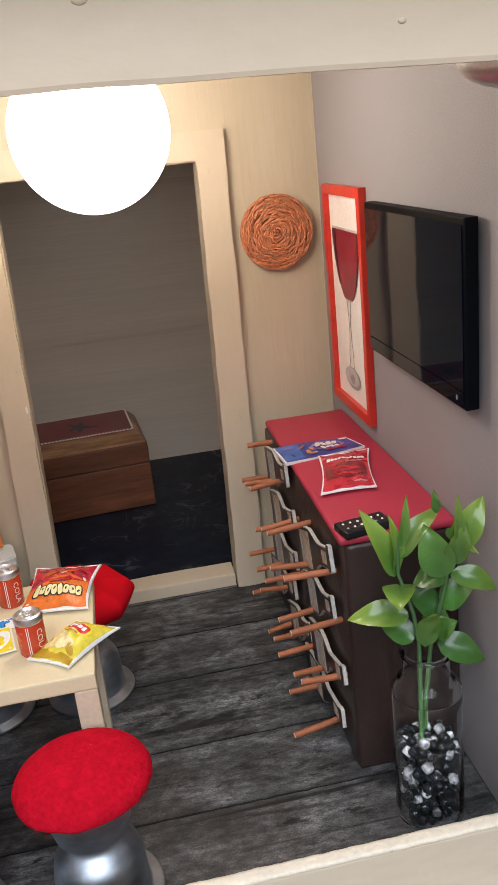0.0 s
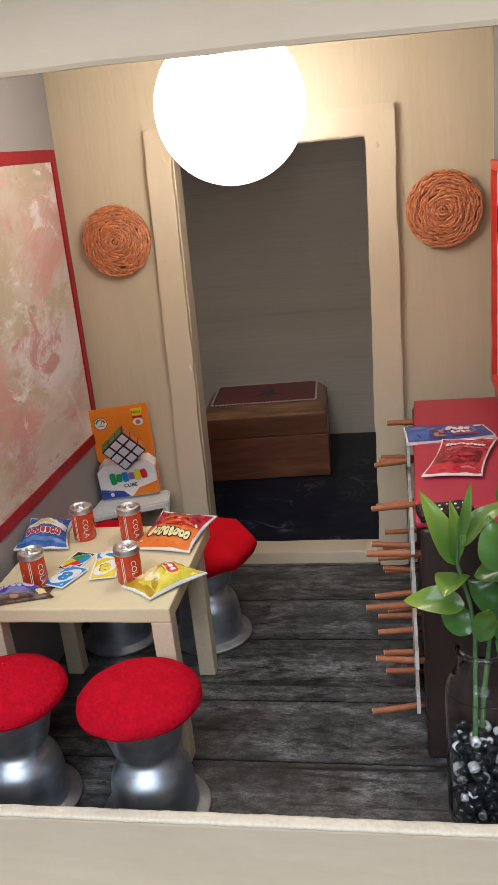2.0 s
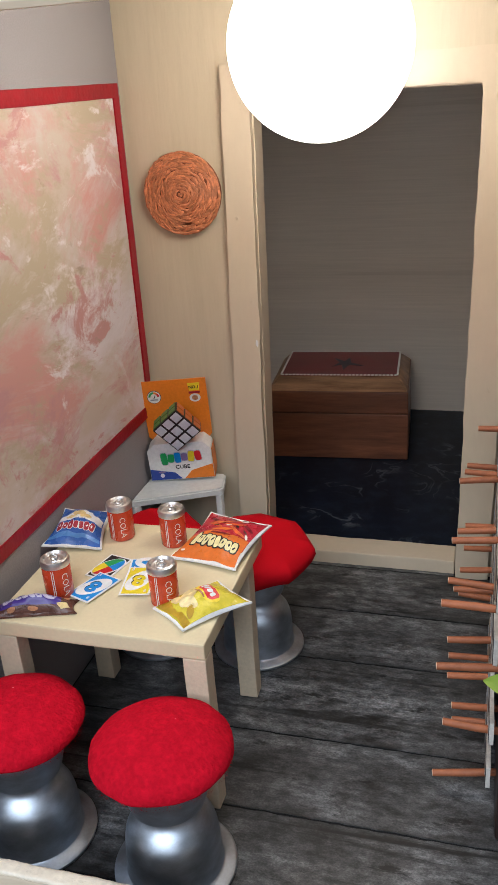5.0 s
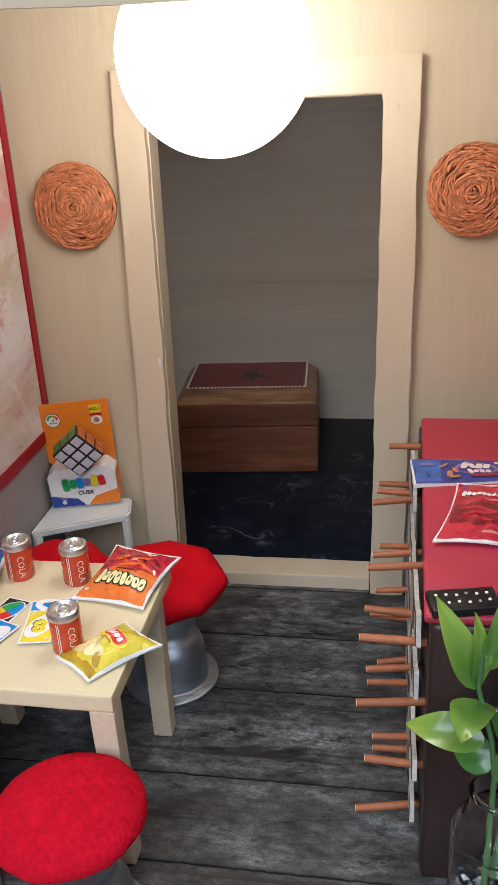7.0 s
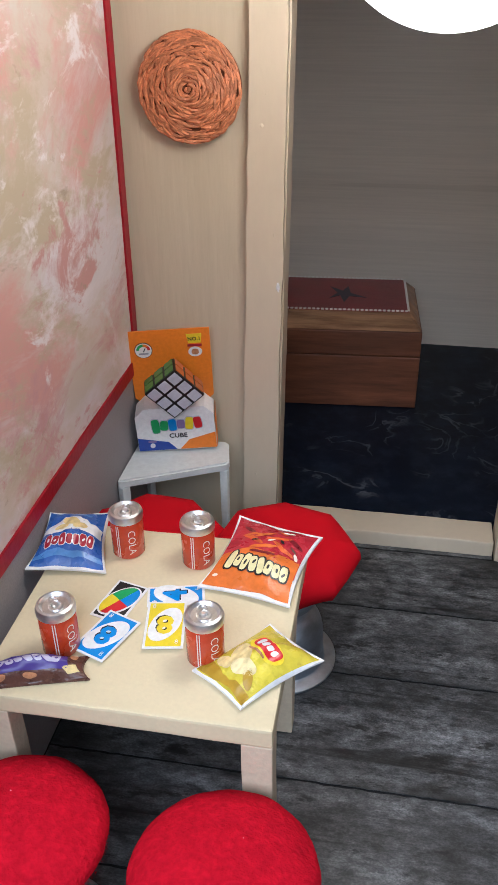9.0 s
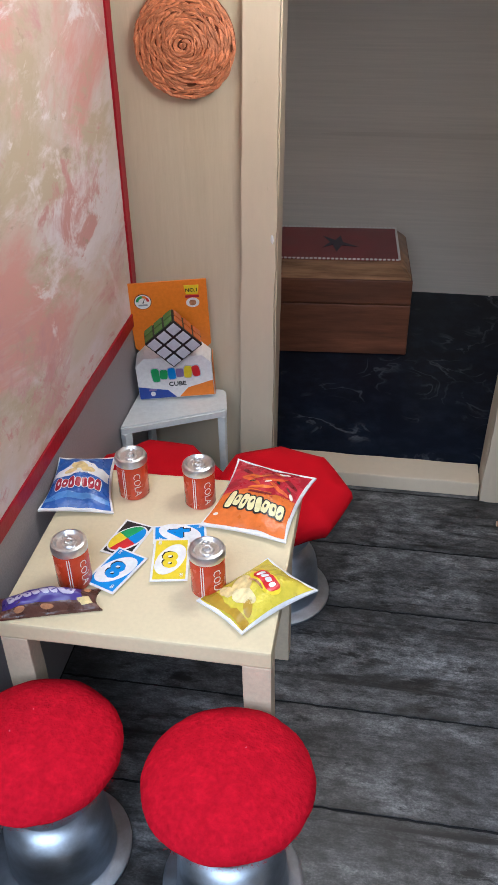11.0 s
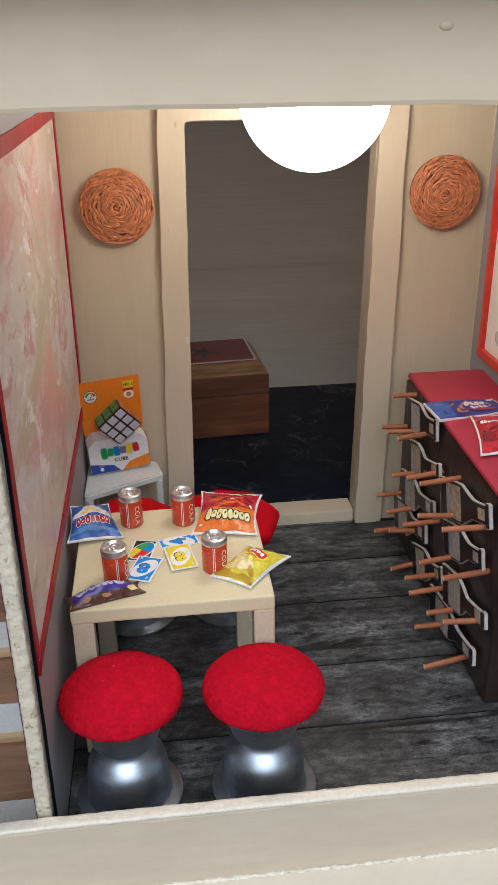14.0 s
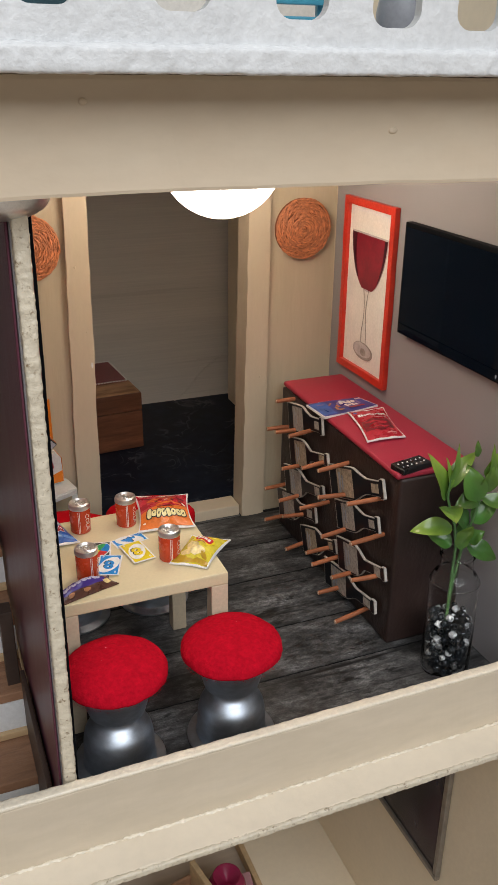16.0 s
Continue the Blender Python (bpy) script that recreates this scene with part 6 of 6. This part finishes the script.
snack_bag("sweet_bag", "small red sweet bag with white word shapes and paper edge", [(0.1905, 0.5850), (0.2270, 0.5845), (0.2105, 0.5195), (0.1750, 0.5210)], 0.0032, [
    ("print", rect(E2, E2, 1 - E2, 1 - E2), "bag_red", 0), ("window", wavy([(0.10, 0.46), (0.5, 0.42), (0.9, 0.46), (0.92, 0.74), (0.5, 0.80), (0.08, 0.74)], 0.03), "curl_dark", 1),
    ("twist", oval(0.42, 0.54, 0.30, 0.030, 22, 6), "bag_red", 2), ("twist", oval(0.52, 0.62, 0.32, 0.028, 22, -5), "bag_red", 3), ("twist", oval(0.46, 0.70, 0.28, 0.026, 22, 3), "bag_red", 2),
    ("blue_mark", oval(0.14, 0.11, 0.05, 0.025, 14), "blue", 2), ("word_bar", pill(0.70, 0.385, 0.18, 0.014, 3), "rose", 4), ("pale_mark", pill(0.74, 0.88, 0.13, 0.018), "rose", 3)]
    + [w for w in word_shapes(0.12, 0.90, 0.28, 0.062, 10, 0.05, "bag_red", "paper", 4, 0.004, 6) if w[0] == "word_block"], "sweet bag", RT + 0.0034)


def remote_control():
    r = thing("remote_control", "small black remote control with pale buttons on the red top", "remote control", (0.1862, 0.4715, RT + 0.0002), 11)
    part("body", box((-0.0150, -0.0078, 0.0), (0.0150, 0.0078, 0.0048), 0.0013, 3), M["remote"], r, smooth=50)
    rnd = random.Random(3)
    for i in range(6):
        for j in range(2):
            x, y = -0.0113 + 0.0044 * i, -0.0028 + 0.0056 * j
            part("button", lathe([(0.0, 0.0053), (0.0006, 0.0052), (0.0008, 0.0047)], 10, at=(x, y + rnd.uniform(-0.0006, 0.0006), 0)), M["paper"] if (i + j) % 4 else M["grey"], r)


remote_control()

# ---- glass bottle with beads and twig ----
VX, VY = 0.2005, 0.4205


def glass_vase():
    v = thing("glass_vase", "clear glass bottle vase standing by the open front", "vase", (VX, VY, 0.0002))
    outer = curve_profile([(0.0165, 0.0), (0.0186, 0.0025), (0.0190, 0.008), (0.0190, 0.076), (0.0186, 0.083), (0.0160, 0.0885), (0.0134, 0.0920), (0.0124, 0.0955), (0.0123, 0.1045)], 5) + [(0.0137, 0.1045), (0.0140, 0.1065), (0.0135, 0.1085)]
    inner = [(0.0112, 0.1082), (0.0115, 0.1045), (0.0115, 0.0955), (0.0126, 0.0912), (0.0152, 0.0880), (0.0179, 0.0822), (0.0183, 0.076), (0.0183, 0.008), (0.0175, 0.0040), (0.0, 0.0035)]
    body = part("glass_body", lathe([(0.0, 0.0)] + outer[:-3] + inner[1:], 64), M["glass"], v, smooth=50)
    body.visible_shadow = False
    lip = part("lip", tube([(0.0122 * math.cos(a), 0.0122 * math.sin(a), 0.1056) for a in [2 * math.pi * k / 48 for k in range(49)]], 0.0014, 10), M["glass"], v, "rounded glass lip", smooth=60)
    lip.visible_shadow = False


glass_vase()


def bead_fill():
    bm = bmesh.new()
    rnd = random.Random(11)
    spots = []
    tries = 0
    while len(spots) < 230 and tries < 20000:
        tries += 1
        a, r, z = rnd.uniform(0, 2 * math.pi), 0.0150 * rnd.random() ** 0.35, rnd.uniform(0.0064, 0.0525)
        p = Vector((r * math.cos(a), r * math.sin(a), z))
        if all((p - q).length > 0.0045 for q in spots):
            spots.append(p)
    pale = bmesh.new()
    for k, p in enumerate(spots):
        rr = rnd.uniform(0.0019, 0.0031)
        own = lathe([(rr * 0.5, -rr * 0.85), (rr * 0.85, -rr * 0.8), (rr, -rr * 0.5), (rr, rr * 0.5), (rr * 0.85, rr * 0.8), (rr * 0.5, rr * 0.85), (rr * 0.42, 0.0)], 10)
        merge(pale if rnd.random() < 0.24 else bm, own, Matrix.Translation(p) @ Euler((rnd.uniform(0, 6), rnd.uniform(0, 6), 0)).to_matrix().to_4x4())
    fill = thing("beads", "black and grey glass beads that fill the vase", "beads", (VX, VY, 0.0), kind="stuff")
    tagged(part("dark_bead", bm, M["bead_dark"], fill, smooth=60), kind="stuff")
    tagged(part("pale_bead", pale, M["bead_pale"], fill, smooth=60), kind="stuff")


bead_fill()


def leaf_material(name):
    """Glossy plastic leaf: dark green at the stalk, yellow-green towards the tip, paler on some leaves."""
    m = mat(name, (0.034, 0.118, 0.020), 0.34, var=0.25, scale=45, fine=400, bump=0.0001, each=0.25, coat=0.25)
    t = m.node_tree
    b = t.nodes["Principled BSDF"]
    along = t.nodes.new("ShaderNodeAttribute")
    along.attribute_name = "ripe"
    x = t.nodes.new("ShaderNodeMix")
    x.data_type = "RGBA"
    x.inputs[7].default_value = (0.24, 0.35, 0.045, 1)
    t.links.new(along.outputs["Fac"], x.inputs[0])
    t.links.new(b.inputs["Base Color"].links[0].from_socket, x.inputs[6])
    t.links.new(x.outputs[2], b.inputs["Base Color"])
    return m


M["leaf"] = leaf_material("plastic_leaf")


def twig():
    tw = thing("plastic_plant", "green plastic twig with broad leaves in the vase", "plant")
    stems = [[(0.1965, 0.4200, 0.030), (0.1968, 0.4200, 0.075), (0.1970, 0.4200, 0.113), (0.1950, 0.4215, 0.130), (0.1890, 0.4255, 0.152), (0.1900, 0.4270, 0.168)],
             [(0.1995, 0.4250, 0.030), (0.2015, 0.4245, 0.075), (0.2045, 0.4220, 0.111), (0.2100, 0.4205, 0.134), (0.2150, 0.4205, 0.156), (0.2195, 0.4190, 0.174)]]
    for s in stems:
        pts = []
        for a, b in zip(s, s[1:]):
            pts += [Vector(a).lerp(Vector(b), k / 4) for k in range(4)]
        pts.append(Vector(s[-1]))
        part("stem", tube(pts, [0.0013 - 0.0004 * k / len(pts) for k in range(len(pts))], 10), M["stem"], tw, smooth=60)

    def leaf(base, tip, wide, bend, roll, ripe):
        base, tip = Vector(base), Vector(tip)
        wide *= 0.92
        way = tip - base
        length = way.length
        way.normalize()
        side = way.cross(Vector((-0.25, -0.62, 0.74))).normalized()
        side = (Matrix.Rotation(radians(roll), 3, way) @ side).normalized()
        up = side.cross(way).normalized()
        if up.z < 0:
            up, side = -up, -side
        bm = bmesh.new()
        ripeness = bm.verts.layers.float.new("ripe")
        rows = []
        n, m = 12, 8
        for i in range(n + 1):
            u = i / n
            w = 0.88 * wide / 2 * max(math.sin(math.pi * min(1.0, 0.04 + 0.96 * u ** 0.72)), 0.0) ** 0.85 + 0.0002
            c = base + way * (length * u) + up * (bend * length * math.sin(math.pi * u))
            row = []
            for k in [-1 + 2 * j / m for j in range(m + 1)]:
                v = bm.verts.new(c + side * (w * k) + up * (w * (0.30 * abs(k) ** 1.3 - 0.1) + 0.0004 * math.sin(11 * u + 3 * k)))
                v[ripeness] = min(1.0, max(0.0, ripe * (0.15 + 0.95 * u ** 1.6 + 0.25 * abs(k) ** 2)))
                row.append(v)
            rows.append(row)
        for a, b in zip(rows, rows[1:]):
            for k in range(m):
                bm.faces.new((a[k], a[k + 1], b[k + 1], b[k]))
        part("leaf", bm, M["leaf"], tw, "glossy green leaf, yellow-green at the tip" if ripe > 0.6 else "", smooth=70)

    leaf((0.1890, 0.4275, 0.1500), (0.1720, 0.4315, 0.1885), 0.0155, 0.10, 15, 1.0)
    leaf((0.1890, 0.4275, 0.1520), (0.1862, 0.4290, 0.1840), 0.0105, 0.10, 45, 0.8)
    leaf((0.1905, 0.4275, 0.1620), (0.1965, 0.4300, 0.1930), 0.0065, 0.10, 30, 0.5)
    leaf((0.1908, 0.4290, 0.1590), (0.2180, 0.4365, 0.1800), 0.0155, 0.14, -15, 0.6)
    leaf((0.1895, 0.4255, 0.1455), (0.1812, 0.4022, 0.1450), 0.0200, 0.10, 0, 0.7)
    leaf((0.1920, 0.4205, 0.1300), (0.1622, 0.4300, 0.1275), 0.0180, 0.14, 5, 0.9)
    leaf((0.1950, 0.4230, 0.1125), (0.1812, 0.4375, 0.1200), 0.0180, 0.10, 10, 0.1)
    leaf((0.1985, 0.4170, 0.1120), (0.2036, 0.4110, 0.1335), 0.0150, 0.12, 25, 0.35)
    leaf((0.2075, 0.4200, 0.1115), (0.2300, 0.4130, 0.0990), 0.0195, 0.12, 0, 0.1)
    leaf((0.2115, 0.4195, 0.1490), (0.2045, 0.4280, 0.1760), 0.0220, 0.08, -10, 0.25)
    leaf((0.2110, 0.4260, 0.1820), (0.2098, 0.4265, 0.1950), 0.0055, 0.05, 0, 0.3)
    leaf((0.2185, 0.4195, 0.1640), (0.2345, 0.4230, 0.1885), 0.0180, 0.10, 15, 0.95)
    leaf((0.2190, 0.4185, 0.1660), (0.2195, 0.4200, 0.1930), 0.0065, 0.05, 20, 0.6)
    leaf((0.2120, 0.4165, 0.1770), (0.2290, 0.4165, 0.1600), 0.0080, 0.16, 30, 1.0)
    leaf((0.2160, 0.4205, 0.1550), (0.2235, 0.4185, 0.1780), 0.0140, 0.10, 20, 0.4)
    leaf((0.2150, 0.4195, 0.1500), (0.2375, 0.4150, 0.1390), 0.0150, 0.22, 0, 0.6)
    leaf((0.2112, 0.4215, 0.1300), (0.2305, 0.4200, 0.1470), 0.0185, 0.10, -10, 0.15)
    leaf((0.2135, 0.4215, 0.1490), (0.1975, 0.4270, 0.1430), 0.0180, 0.14, 10, 0.15)
    leaf((0.2085, 0.4235, 0.1270), (0.1945, 0.4290, 0.1400), 0.0190, 0.10, 10, 0.05)
    leaf((0.2060, 0.4180, 0.1170), (0.2150, 0.4115, 0.1270), 0.0140, 0.12, 0, 0.15)
    leaf((0.2050, 0.4230, 0.1160), (0.2160, 0.4340, 0.1220), 0.0170, 0.12, 0, 0.05)


twig()

# ---- storey above, seen through the balcony's slots ----
seat = thing("toy_sofa", "dark teal toy sofa in the storey above", "sofa", (-0.085, 0.50, 0.4527))
part("base", box((-0.045, -0.03, 0.0), (0.045, 0.03, 0.03), 0.006, 3), M["teal"], seat)
part("back", box((-0.045, 0.0302, 0.0), (0.045, 0.045, 0.07), 0.006, 3), M["teal"], seat)
chair = thing("toy_chair", "blue slatted toy chair in the storey above", "chair", (0.074, 0.47, 0.4527))
for k in range(3):
    part("slat", box((-0.022, -0.003, 0.004 + 0.014 * k), (0.022, 0.003, 0.012 + 0.014 * k), 0.001), M["sky_blue"], chair)
for s in (-0.022, 0.018):
    part("leg", box((s, 0.0032, 0.0), (s + 0.004, 0.0072, 0.06), 0.0006), M["sky_blue"], chair)
vase2 = thing("toy_vase", "pale grey toy vase in the storey above", "vase", (0.128, 0.44, 0.4527))
part("vase_body", lathe(curve_profile([(0.0, 0.0), (0.010, 0.0), (0.014, 0.012), (0.010, 0.03), (0.006, 0.04), (0.008, 0.05), (0.0, 0.05)])), M["grey"], vase2, smooth=50)

# ---- floor planks ----
seams = [0.3645, 0.3985, 0.4570, 0.5165, 0.5920, 0.6505, 0.7105]
for a, b in zip(seams, seams[1:]):
    part("plank", rough_box((XL + 0.0005, a + 0.0008, -0.0009), (XR - 0.0016, b - 0.0008, 0.0), 90, 0.0007, 0.005, 0.0, level=True), M["plank"], floor, "dark grey wood-look plank")
part("plank", box((-0.0080, 0.7111, -0.0009), (0.1398, 0.7148, 0.0)), M["plank"], floor)
